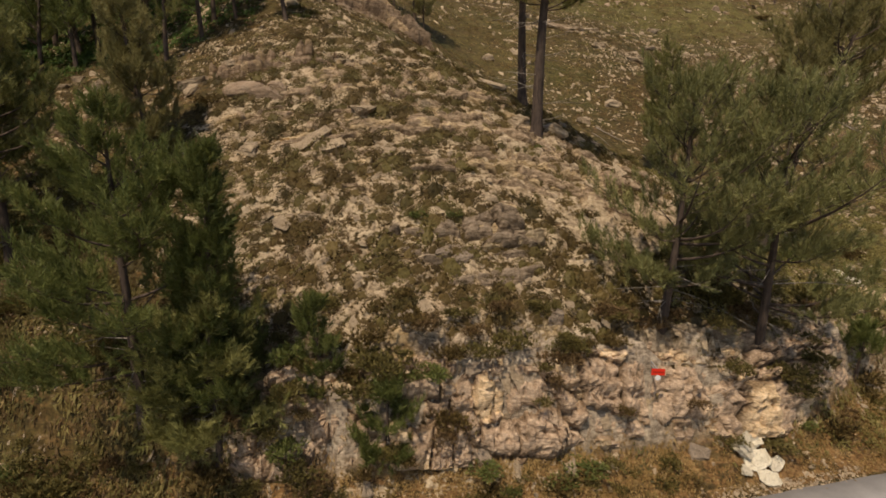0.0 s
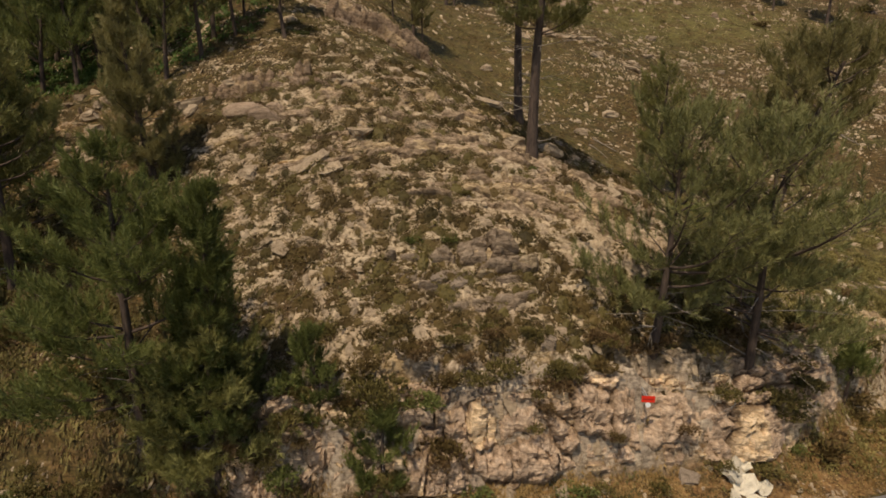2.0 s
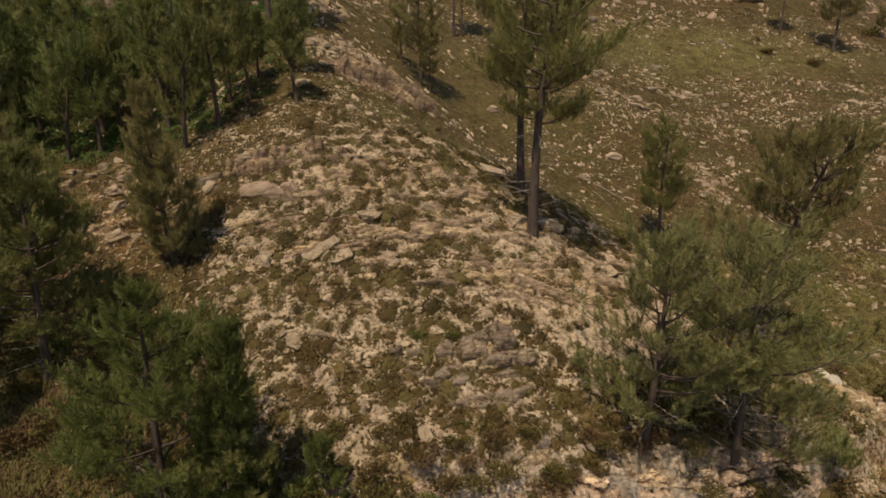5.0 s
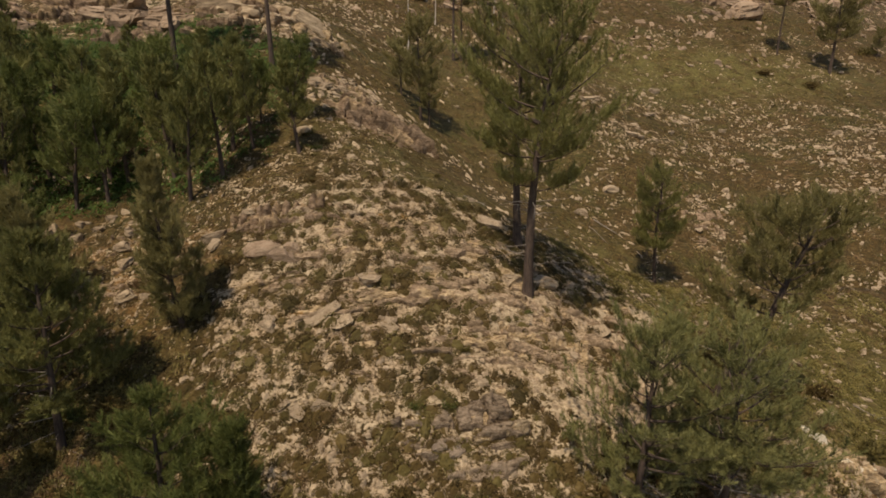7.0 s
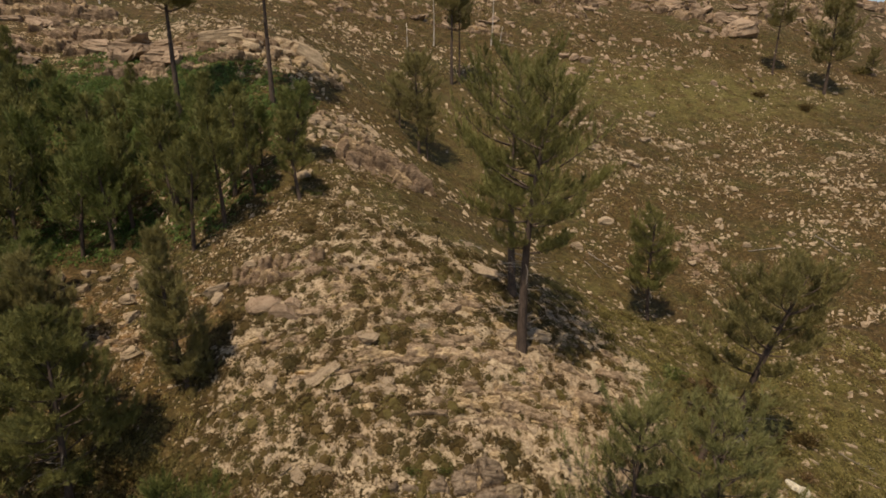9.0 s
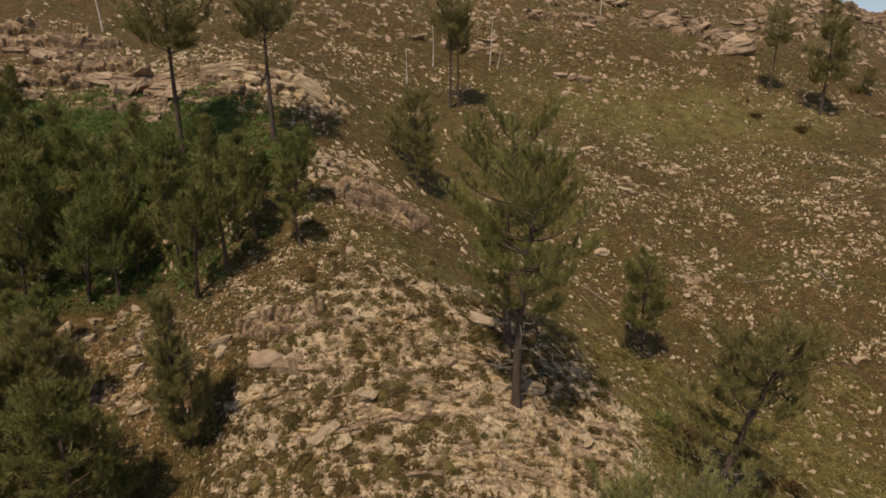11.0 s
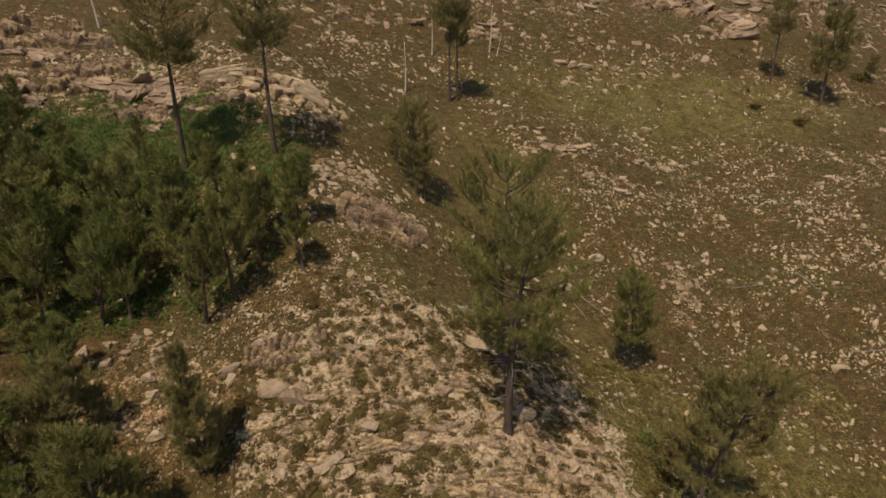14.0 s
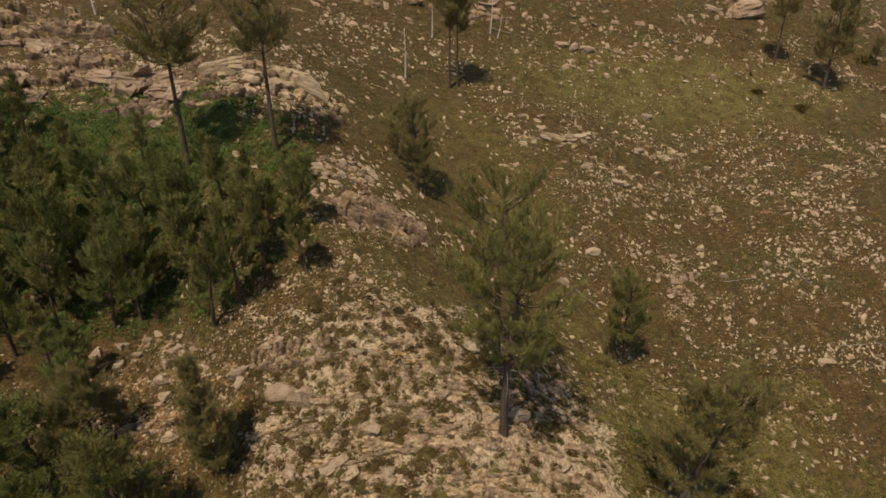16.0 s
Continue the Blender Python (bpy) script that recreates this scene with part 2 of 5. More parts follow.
def ground_material():
    m = Nodes("hillside ground")
    at = m.place()
    broad = m.noise(0.13, 4, 0.6, at)
    patches = m.noise(0.8, 7, 0.66, at, 0.5)
    fine = m.noise(5.0, 6, 0.6, at)
    grit = m.noise(40.0, 3, 0.6, at)
    bare, green, wall = m.attribute("bare"), m.attribute("green"), m.attribute("wall")
    along = m.make("ShaderNodeMapping", Vector=at, Rotation=(0.0, 0.0, 0.12), Scale=(0.55, 1.5, 2.2))
    streaks = m.noise(0.95, 7, 0.68, along.outputs[0], 0.7)
    mixed = m.maths("ADD", m.maths("MULTIPLY", m.mix(0.62, patches, streaks), 0.66), m.maths("MULTIPLY", fine, 0.34))
    limit = m.maths("MULTIPLY_ADD", bare, -0.36, 0.69)
    naked = m.between(mixed, m.maths("SUBTRACT", limit, 0.03), m.maths("ADD", limit, 0.03))
    naked = m.maths("MAXIMUM", naked, m.maths("MULTIPLY", wall, m.between(patches, 0.36, 0.46)))
    rock = m.ramp(fine, (0.25, (0.24, 0.168, 0.095)), (0.45, (0.42, 0.320, 0.195)), (0.68, (0.62, 0.495, 0.325)))
    rock = m.mix(m.maths("MULTIPLY", m.between(broad, 0.45, 0.65), 0.35), rock, m.ramp(fine, (0.25, (0.15, 0.09, 0.05)), (0.7, (0.46, 0.29, 0.16))))
    bed = m.make("ShaderNodeMapping", Vector=at, Rotation=(0.1, 0.2, 0.0), Scale=(0.8, 0.8, 5.0))
    layers = m.noise(1.0, 7, 0.75, bed.outputs[0], 0.8)
    grey = m.ramp(m.maths("ADD", m.maths("MULTIPLY", layers, 0.55), m.maths("MULTIPLY", fine, 0.45)), (0.36, (0.10, 0.075, 0.05)), (0.46, (0.33, 0.26, 0.185)), (0.6, (0.60, 0.49, 0.35)))
    ochre = m.ramp(fine, (0.3, (0.30, 0.19, 0.075)), (0.7, (0.60, 0.44, 0.22)))
    grey = m.mix(m.between(m.noise(0.55, 4, 0.6, at), 0.58, 0.66), grey, ochre)
    rock = m.mix(wall, rock, grey)
    straw = m.ramp(fine, (0.3, (0.038, 0.023, 0.007)), (0.5, (0.092, 0.058, 0.017)), (0.7, (0.160, 0.107, 0.035)))
    olive = m.ramp(fine, (0.3, (0.030, 0.028, 0.006)), (0.5, (0.075, 0.066, 0.016)), (0.72, (0.128, 0.111, 0.028)))
    rust = m.ramp(fine, (0.3, (0.046, 0.025, 0.007)), (0.7, (0.152, 0.090, 0.028)))
    cover = m.mix(m.between(m.noise(0.35, 5, 0.6, at), 0.4, 0.6), straw, olive)
    cover = m.mix(m.maths("MULTIPLY", m.between(m.noise(0.09, 5, 0.65, at), 0.40, 0.56), 0.8), cover, rust)
    lush = m.ramp(fine, (0.3, (0.075, 0.066, 0.017)), (0.7, (0.225, 0.19, 0.055)))
    cover = m.mix(m.maths("MULTIPLY", green, m.between(m.noise(0.5, 4, 0.6, at), 0.3, 0.6)), cover, lush)
    dead = m.ramp(fine, (0.3, (0.11, 0.056, 0.020)), (0.5, (0.255, 0.140, 0.052)), (0.7, (0.41, 0.255, 0.110)))
    cover = m.mix(m.between(m.maths("ADD", m.attribute("dry"), m.maths("MULTIPLY", patches, 0.9)), 0.70, 0.86), cover, dead)
    heath = m.ramp(fine, (0.3, (0.022, 0.017, 0.006)), (0.7, (0.078, 0.060, 0.020)))
    clay = m.ramp(fine, (0.3, (0.13, 0.072, 0.032)), (0.7, (0.36, 0.225, 0.115)))
    cover = m.mix(m.maths("MULTIPLY", m.between(m.noise(0.7, 6, 0.72, at, 0.6), 0.56, 0.64), m.maths("MULTIPLY_ADD", green, -0.7, 0.75)), cover, clay)
    cover = m.mix(m.maths("MULTIPLY", m.between(m.noise(1.3, 5, 0.7, at, 0.4), 0.50, 0.58), m.maths("MULTIPLY_ADD", green, -0.6, 0.7)), cover, heath)
    bleached = m.ramp(fine, (0.3, (0.17, 0.122, 0.060)), (0.7, (0.36, 0.275, 0.155)))
    litter = m.noise(2.2, 6, 0.72, along.outputs[0], 0.4)
    cover = m.mix(m.maths("MULTIPLY", m.between(litter, 0.57, 0.61), 0.36), cover, bleached)
    cover = m.mix(m.maths("MULTIPLY", m.between(litter, 0.46, 0.41), 0.7), cover, heath)
    colour = m.mix(naked, cover, rock)
    speck = m.noise(2.6, 6, 0.75, at, 0.3)
    colour = m.mix(0.85, colour, m.ramp(speck, (0.36, (0.42, 0.38, 0.34)), (0.52, (1, 1, 1)), (0.66, (1.0, 1.0, 1.0))), "MULTIPLY")
    colour = m.mix(0.4, colour, m.ramp(grit, (0.3, (0.35, 0.33, 0.3)), (0.7, (1, 1, 1))), "MULTIPLY")
    relief_ = m.maths("ADD", fine, m.maths("MULTIPLY", grit, 0.35))
    m.bump(relief_, 0.6, 0.08)
    return m.done(colour, 0.95)


def rock_material(name, low, mid, high, lichen=0.5):
    m = Nodes(name)
    at = m.place()
    tone = m.make("ShaderNodeObjectInfo").outputs["Random"]
    tone = m.maths("FRACT", m.maths("ADD", tone, m.make("ShaderNodeNewGeometry").outputs["Random Per Island"]))
    big = m.noise(1.3, 6, 0.7, at, 0.8)
    fine = m.noise(7.0, 7, 0.75, at)
    bed = m.make("ShaderNodeMapping", Vector=at, Rotation=(0.12, 0.22, 0.0), Scale=(0.9, 0.9, 7.0))
    layers = m.noise(1.0, 6, 0.7, bed.outputs[0], 0.6)
    v = m.maths("ADD", m.maths("MULTIPLY", big, 0.3), m.maths("MULTIPLY", fine, 0.35))
    v = m.maths("ADD", v, m.maths("MULTIPLY", layers, 0.35))
    body = m.ramp(v, (0.34, low), (0.48, mid), (0.62, high))
    seam = m.between(layers, 0.42, 0.34)
    body = m.mix(m.maths("MULTIPLY", seam, 0.6), body, tuple(c * 0.45 for c in low))
    moss = m.between(m.noise(2.3, 6, 0.7, at, 0.5), 0.54, 0.66)
    body = m.mix(m.maths("MULTIPLY", moss, lichen), body, (0.15, 0.125, 0.08))
    body = m.mix(0.55, body, m.ramp(tone, (0.0, (0.42, 0.37, 0.31)), (0.5, (0.82, 0.76, 0.68)), (1.0, (1.0, 0.94, 0.84))), "MULTIPLY")
    m.bump(m.maths("ADD", m.maths("MULTIPLY", fine, 0.6), m.maths("MULTIPLY", layers, 0.9)), 1.0, 0.14)
    return m.done(body, 0.9)


def cliff_material(name, tint=(1.0, 1.0, 1.0), creamy=0.56):
    m = Nodes(name)
    at = m.place()
    tone, joint = m.attribute("tone"), m.attribute("joint")
    fine = m.noise(6.0, 7, 0.75, at)
    bed = m.make("ShaderNodeMapping", Vector=at, Rotation=(0.1, 0.25, 0.0), Scale=(0.9, 0.9, 5.0))
    layers = m.noise(1.0, 7, 0.75, bed.outputs[0], 0.8)
    v = m.maths("ADD", m.maths("MULTIPLY", layers, 0.5), m.maths("MULTIPLY", fine, 0.5))
    grey = m.ramp(v, (0.34, (0.17, 0.135, 0.10)), (0.47, (0.43, 0.355, 0.275)), (0.62, (0.66, 0.56, 0.445)))
    cream = m.ramp(v, (0.34, (0.32, 0.24, 0.14)), (0.47, (0.66, 0.55, 0.375)), (0.62, (0.84, 0.74, 0.56)))
    ochre = m.ramp(v, (0.34, (0.20, 0.12, 0.05)), (0.47, (0.46, 0.31, 0.14)), (0.62, (0.64, 0.47, 0.25)))
    colour = m.mix(m.between(tone, creamy, creamy + 0.12), grey, cream)
    colour = m.mix(m.between(tone, 0.94, 0.97), colour, ochre)
    soil = m.ramp(fine, (0.3, (0.07, 0.045, 0.022)), (0.6, (0.22, 0.155, 0.085)))
    colour = m.mix(m.maths("MULTIPLY", joint, 0.8), colour, soil)
    stain = m.between(m.noise(0.9, 6, 0.7, at, 0.6), 0.50, 0.62)
    colour = m.mix(m.maths("MULTIPLY", stain, 0.5), colour, (0.12, 0.095, 0.07))
    thin = m.make("ShaderNodeMapping", Vector=at, Rotation=(0.06, 0.18, 0.0), Scale=(1.2, 1.2, 11.0))
    seam = m.noise(1.0, 6, 0.7, thin.outputs[0], 0.9)
    colour = m.mix(0.8, colour, m.ramp(seam, (0.36, (0.30, 0.26, 0.22)), (0.46, (0.9, 0.88, 0.85)), (0.6, (1.0, 1.0, 1.0))), "MULTIPLY")
    grime = m.noise(3.2, 7, 0.75, at, 0.5)
    colour = m.mix(0.6, colour, m.ramp(grime, (0.36, (0.42, 0.36, 0.30)), (0.5, (1.0, 1.0, 1.0))), "MULTIPLY")
    colour = m.mix(1.0, colour, tint, "MULTIPLY")
    m.bump(m.maths("ADD", m.maths("MULTIPLY", fine, 0.7), m.maths("MULTIPLY", layers, 0.7)), 1.0, 0.12)
    return m.done(colour, 0.9)


def leaf_material(name, dark, mid, light, through=0.25):
    m = Nodes(name)
    tint = m.attribute("tint")
    own = m.make("ShaderNodeNewGeometry").outputs["Random Per Island"]
    tone = m.make("ShaderNodeObjectInfo").outputs["Random"]
    v = m.maths("ADD", m.maths("MULTIPLY", tint, 0.55), m.maths("MULTIPLY", own, 0.3))
    v = m.maths("ADD", v, m.maths("MULTIPLY", tone, 0.15))
    colour = m.ramp(v, (0.1, dark), (0.5, mid), (0.9, light))
    m.done(colour, 0.62)
    trans = m.make("ShaderNodeBsdfTranslucent", Color=colour)
    both = m.make("ShaderNodeMixShader", Fac=through)
    m.tree.links.new(m.bsdf.outputs[0], both.inputs[1])
    m.tree.links.new(trans.outputs[0], both.inputs[2])
    m.tree.links.new(both.outputs[0], m.tree.nodes["Material Output"].inputs[0])
    return m.mat


def bark_material(name, low, high):
    m = Nodes(name)
    at = m.place()
    stretch = m.make("ShaderNodeMapping", Vector=at, Scale=(9, 9, 1.6))
    grain = m.noise(1.0, 6, 0.7, stretch.outputs[0])
    spots = m.noise(1.7, 4, 0.6, at)
    colour = m.ramp(m.maths("ADD", m.maths("MULTIPLY", grain, 0.7), m.maths("MULTIPLY", spots, 0.3)), (0.35, low), (0.62, high))
    m.bump(grain, 0.9, 0.05)
    return m.done(colour, 0.9)


def asphalt_material():
    m = Nodes("worn asphalt")
    at = m.place()
    grain = m.noise(60, 4, 0.7, at)
    worn = m.noise(0.5, 5, 0.6, at)
    colour = m.mix(m.between(worn, 0.35, 0.65), (0.25, 0.235, 0.22), (0.34, 0.32, 0.295))
    colour = m.mix(0.4, colour, m.ramp(grain, (0.3, (0.5, 0.5, 0.5)), (0.7, (1, 1, 1))), "MULTIPLY")
    m.bump(grain, 0.4, 0.01)
    return m.done(colour, 0.85)


def paint_material(name, colour, wear):
    m = Nodes(name)
    n = m.noise(14, 5, 0.65, m.place())
    return m.done(m.mix(m.between(n, 0.5, 0.75), colour, wear), 0.5)


GROUND = ground_material()
ROCK = rock_material("weathered granite", (0.20, 0.148, 0.093), (0.42, 0.325, 0.215), (0.62, 0.500, 0.345))
PALE_ROCK = rock_material("fresh broken stone", (0.62, 0.53, 0.38), (0.86, 0.78, 0.60), (0.93, 0.87, 0.72), 0.03)
GREY_ROCK = rock_material("grey road cut rock", (0.16, 0.122, 0.088), (0.33, 0.260, 0.190), (0.49, 0.400, 0.300), 0.4)
RED_ROCK = rock_material("pinkish granite", (0.18, 0.122, 0.078), (0.345, 0.250, 0.168), (0.485, 0.375, 0.268))
NEEDLE = leaf_material("pine needles", (0.075, 0.08, 0.026), (0.182, 0.177, 0.052), (0.312, 0.284, 0.099), 0.28)
NEEDLE_DULL = leaf_material("dull pine needles", (0.102, 0.091, 0.031), (0.225, 0.196, 0.07), (0.358, 0.301, 0.123), 0.28)
NEEDLE_GREEN = leaf_material("sunlit pine needles", (0.097, 0.097, 0.035), (0.217, 0.212, 0.075), (0.359, 0.329, 0.134), 0.28)
VERGE_STRAW = leaf_material("bleached verge grass", (0.13, 0.075, 0.022), (0.27, 0.165, 0.055), (0.42, 0.285, 0.115), 0.2)
NEEDLE_FRESH = leaf_material("fresh pine needles", (0.058, 0.066, 0.017), (0.136, 0.155, 0.041), (0.242, 0.25, 0.078), 0.35)
HEATHER = leaf_material("heather and gorse", (0.056, 0.036, 0.011), (0.127, 0.085, 0.028), (0.204, 0.144, 0.051), 0.25)
RUSSET = leaf_material("dry russet scrub", (0.075, 0.044, 0.018), (0.16, 0.1, 0.042), (0.26, 0.17, 0.08), 0.15)
OLIVE = leaf_material("olive green scrub", (0.062, 0.05, 0.016), (0.143, 0.116, 0.035), (0.241, 0.191, 0.063), 0.25)
GORSE = leaf_material("olive brown gorse", (0.056, 0.041, 0.013), (0.128, 0.098, 0.03), (0.21, 0.165, 0.055), 0.25)
MEADOW = leaf_material("yellow green grass", (0.111, 0.094, 0.029), (0.247, 0.205, 0.065), (0.403, 0.329, 0.12), 0.3)
STRAW = leaf_material("dry grass", (0.070, 0.044, 0.014), (0.165, 0.110, 0.036), (0.29, 0.205, 0.080))
BRACKEN = leaf_material("green bracken", (0.035, 0.06, 0.011), (0.081, 0.13, 0.025), (0.139, 0.2, 0.045), 0.25)
CLIFF = cliff_material("blasted cliff rock", (1.16, 1.02, 0.89), 0.6)
LEDGE = cliff_material("bedded ledge rock", (0.78, 0.68, 0.55), 0.55)
PINK = cliff_material("pinkish ledge rock", (0.64, 0.54, 0.44), 0.58)
GREY_LEDGE = cliff_material("grey cracked rock", (0.60, 0.545, 0.47), 0.8)
BARK = bark_material("pine bark", (0.034, 0.024, 0.018), (0.125, 0.088, 0.064))
DEADWOOD = bark_material("bleached dead wood", (0.13, 0.105, 0.08), (0.38, 0.325, 0.26))
BLEACHED = bark_material("silver standing dead wood", (0.30, 0.25, 0.20), (0.64, 0.57, 0.48))
ASPHALT = asphalt_material()
SIGN_RED = paint_material("red sign paint", (0.72, 0.03, 0.012), (0.5, 0.06, 0.03))
SIGN_WHITE = paint_material("white sign paint", (0.78, 0.76, 0.72), (0.55, 0.5, 0.45))
STEEL = paint_material("galvanised steel", (0.32, 0.32, 0.32), (0.2, 0.16, 0.12))


# ---- mesh helpers ----
def mesh_of(name, verts, faces, material, flat=True, **fields):
    """A mesh from arrays of places and of equal-sided faces; fields are values per vertex."""
    verts, faces = np.asarray(verts, np.float32), np.asarray(faces, np.int32)
    me = bpy.data.meshes.new(name)
    sides = faces.shape[1]
    me.vertices.add(len(verts))
    me.vertices.foreach_set("co", verts.ravel())
    me.loops.add(faces.size)
    me.loops.foreach_set("vertex_index", faces.ravel())
    me.polygons.add(len(faces))
    me.polygons.foreach_set("loop_start", np.arange(0, faces.size, sides, dtype=np.int32))
    me.update(calc_edges=True)
    me.polygons.foreach_set("use_smooth", np.full(len(faces), not flat))
    for key, values in fields.items():
        me.attributes.new(key, "FLOAT", "POINT").data.foreach_set("value", np.asarray(values, np.float32).ravel())
    me.materials.append(material)
    me.validate()
    return me


def part(name, me, parent, label=""):
    ob = new(name, me)
    ob.parent = parent
    return tagged(ob, label)


def tubes(paths, sides=5):
    """Tapered tubes along paths of (points, radii), as one set of vertices and triangles."""
    vs, fs, base = [], [], 0
    ring = np.linspace(0, 2 * math.pi, sides, endpoint=False)
    for pts, radii in paths:
        pts = np.asarray(pts, float)
        k = len(pts)
        d = np.gradient(pts, axis=0)
        d /= np.linalg.norm(d, axis=1)[:, None] + 1e-9
        up = np.where(np.abs(d[:, 2:3]) < 0.9, np.array([[0, 0, 1.0]]), np.array([[1.0, 0, 0]]))
        a = np.cross(d, up)
        a /= np.linalg.norm(a, axis=1)[:, None] + 1e-9
        b = np.cross(d, a)
        r = np.asarray(radii, float)[:, None, None]
        v = pts[:, None, :] + r * (np.cos(ring)[None, :, None] * a[:, None, :] + np.sin(ring)[None, :, None] * b[:, None, :])
        vs.append(v.reshape(-1, 3))
        i = np.arange(k - 1)[:, None] * sides + np.arange(sides)[None, :]
        j = np.arange(k - 1)[:, None] * sides + (np.arange(sides)[None, :] + 1) % sides
        fs.append(base + np.concatenate([np.stack([i, j, j + sides], -1).reshape(-1, 3), np.stack([i, j + sides, i + sides], -1).reshape(-1, 3)]))
        cap = np.arange(1, sides - 1)
        fs.append(base + (k - 1) * sides + np.stack([np.zeros_like(cap), cap, cap + 1], -1))
        base += k * sides
    return np.concatenate(vs), np.concatenate(fs)


def blades(rng, at, way, count, length, width, spread):
    """Tufts of thin blades at places, each tuft fanning out round its way."""
    n = len(at)
    d = np.repeat(way, count, 0) + rng.normal(0, spread, (n * count, 3))
    d /= np.linalg.norm(d, axis=1)[:, None] + 1e-9
    side = np.cross(d, rng.normal(0, 1, d.shape))
    side /= np.linalg.norm(side, axis=1)[:, None] + 1e-9
    p = np.repeat(at, count, 0)
    l = (length * rng.uniform(0.6, 1.25, len(d)))[:, None]
    w = (width * rng.uniform(0.7, 1.3, len(d)))[:, None]
    v = np.stack([p - side * w / 2 + d * l * 0.1, p + side * w / 2 + d * l * 0.1, p + d * l], 1).reshape(-1, 3)
    f = np.arange(len(d) * 3).reshape(-1, 3)
    tint = np.repeat(np.repeat(rng.uniform(0, 1, n), count), 3)
    return v, f, tint


def scatter(template, faces, at, size, turn, tint=None, grade=None):
    """Copies of a template, sized and turned, joined into one set of arrays."""
    n, k = len(at), len(template)
    c, s = np.cos(turn)[:, None], np.sin(turn)[:, None]
    t = template[None] * size[:, None, :]
    v = np.stack([t[..., 0] * c - t[..., 1] * s, t[..., 0] * s + t[..., 1] * c, t[..., 2]], -1)
    if grade is not None:
        v[..., 2] += np.clip(grade[0], -1.8, 1.8)[:, None] * v[..., 0] + np.clip(grade[1], -1.8, 1.8)[:, None] * v[..., 1]
    v = v + at[:, None, :]
    f = (faces[None] + (np.arange(n) * k)[:, None, None]).reshape(-1, faces.shape[1])
    return v.reshape(-1, 3), f, np.repeat(np.zeros(n) if tint is None else tint, k)


# ---- ground, road ----
def steps(lo, hi, fine_lo, fine_hi, fine, grow):
    out = list(np.arange(fine_lo, fine_hi, fine))
    s, v = fine, fine_hi
    while v < hi:
        out.append(v)
        s *= grow
        v += s
    out.append(hi)
    s, v = fine, fine_lo - fine
    while v > lo:
        out.insert(0, v)
        s *= grow
        v -= s
    return np.array([lo] + out)


def build_ground():
    xs = steps(-1800, 1800, -26, 26, 0.26, 1.042)
    ys = steps(-900, 2200, 14.3, 20, 0.135, 1.025)
    X, Y = np.meshgrid(xs, ys)
    x, y = X.ravel(), Y.ravel()
    z = height(x, y)
    w, h = len(xs), len(ys)
    i = (np.arange(h - 1)[:, None] * w + np.arange(w - 1)[None, :]).ravel()
    me = mesh_of("ground", np.stack([x, y, z], 1), np.stack([i, i + 1, i + w + 1, i + w], 1), GROUND, flat=False, bare=bareness(x, y), green=greenness(x, y), wall=wallness(x, y), dry=dryness(x, y))
    rocky = np.maximum(bareness(x, y), wallness(x, y))[i] > 0.33
    me.polygons.foreach_set("use_smooth", ~rocky)
    tagged(new("ground", me), "rocky hillside of pale soil, ledges and dry olive-brown heath", "hillside", kind="structure")


def build_road():
    xs = np.linspace(-70, 70, 141)
    vs, n = [], 7
    for x in xs:
        e = float(road_edge(x))
        wob = 0.12 * (float(lattice(x / 1.3, 0, 0, 5)) - 0.5)
        for k, (dy, z) in enumerate(((wob - 0.12, 0.02), (wob - 0.15, 0.14), (-1.2, 0.16), (-2.9, 0.19), (-4.6, 0.16), (-5.6, 0.14), (-5.65, 0.02))):
            vs.append((x, e + dy, ROAD_Z + z))
    i = (np.arange(len(xs) - 1)[:, None] * n + np.arange(n - 1)[None, :]).ravel()
    me = mesh_of("road", vs, np.stack([i, i + 1, i + n + 1, i + n], 1)[:, ::-1], ASPHALT, flat=False)
    tagged(new("road", me), "narrow grey worn asphalt road below the rock cut", "road", kind="structure")


build_ground()
build_road()


# ---- pines ----
def brush_template(seed, needles):
    """A shoot of a pine, one unit long: needles standing out all round and along it, closing over its tip."""
    rng = np.random.default_rng(seed)
    w = np.sort(rng.uniform(0.0, 1.0, needles)) ** 0.8
    a = np.arange(needles) * 2.4 + rng.normal(0, 0.3, needles)
    open_ = np.interp(w, (0, 0.7, 1), (0.95, 0.62, 0.2)) + rng.normal(0, 0.12, needles)
    d = np.stack([np.cos(a) * np.sin(open_), np.sin(a) * np.sin(open_), np.cos(open_)], 1)
    side = np.cross(d, rng.normal(0, 1, d.shape))
    side /= np.linalg.norm(side, axis=1)[:, None]
    p = np.stack([np.zeros(needles), np.zeros(needles), w], 1)
    l = rng.uniform(0.38, 0.62, needles)[:, None]
    half = 0.17 / needles ** 0.5
    v = np.stack([p - side * half, p + side * half, p + d * l], 1)
    return v.reshape(-1, 3)


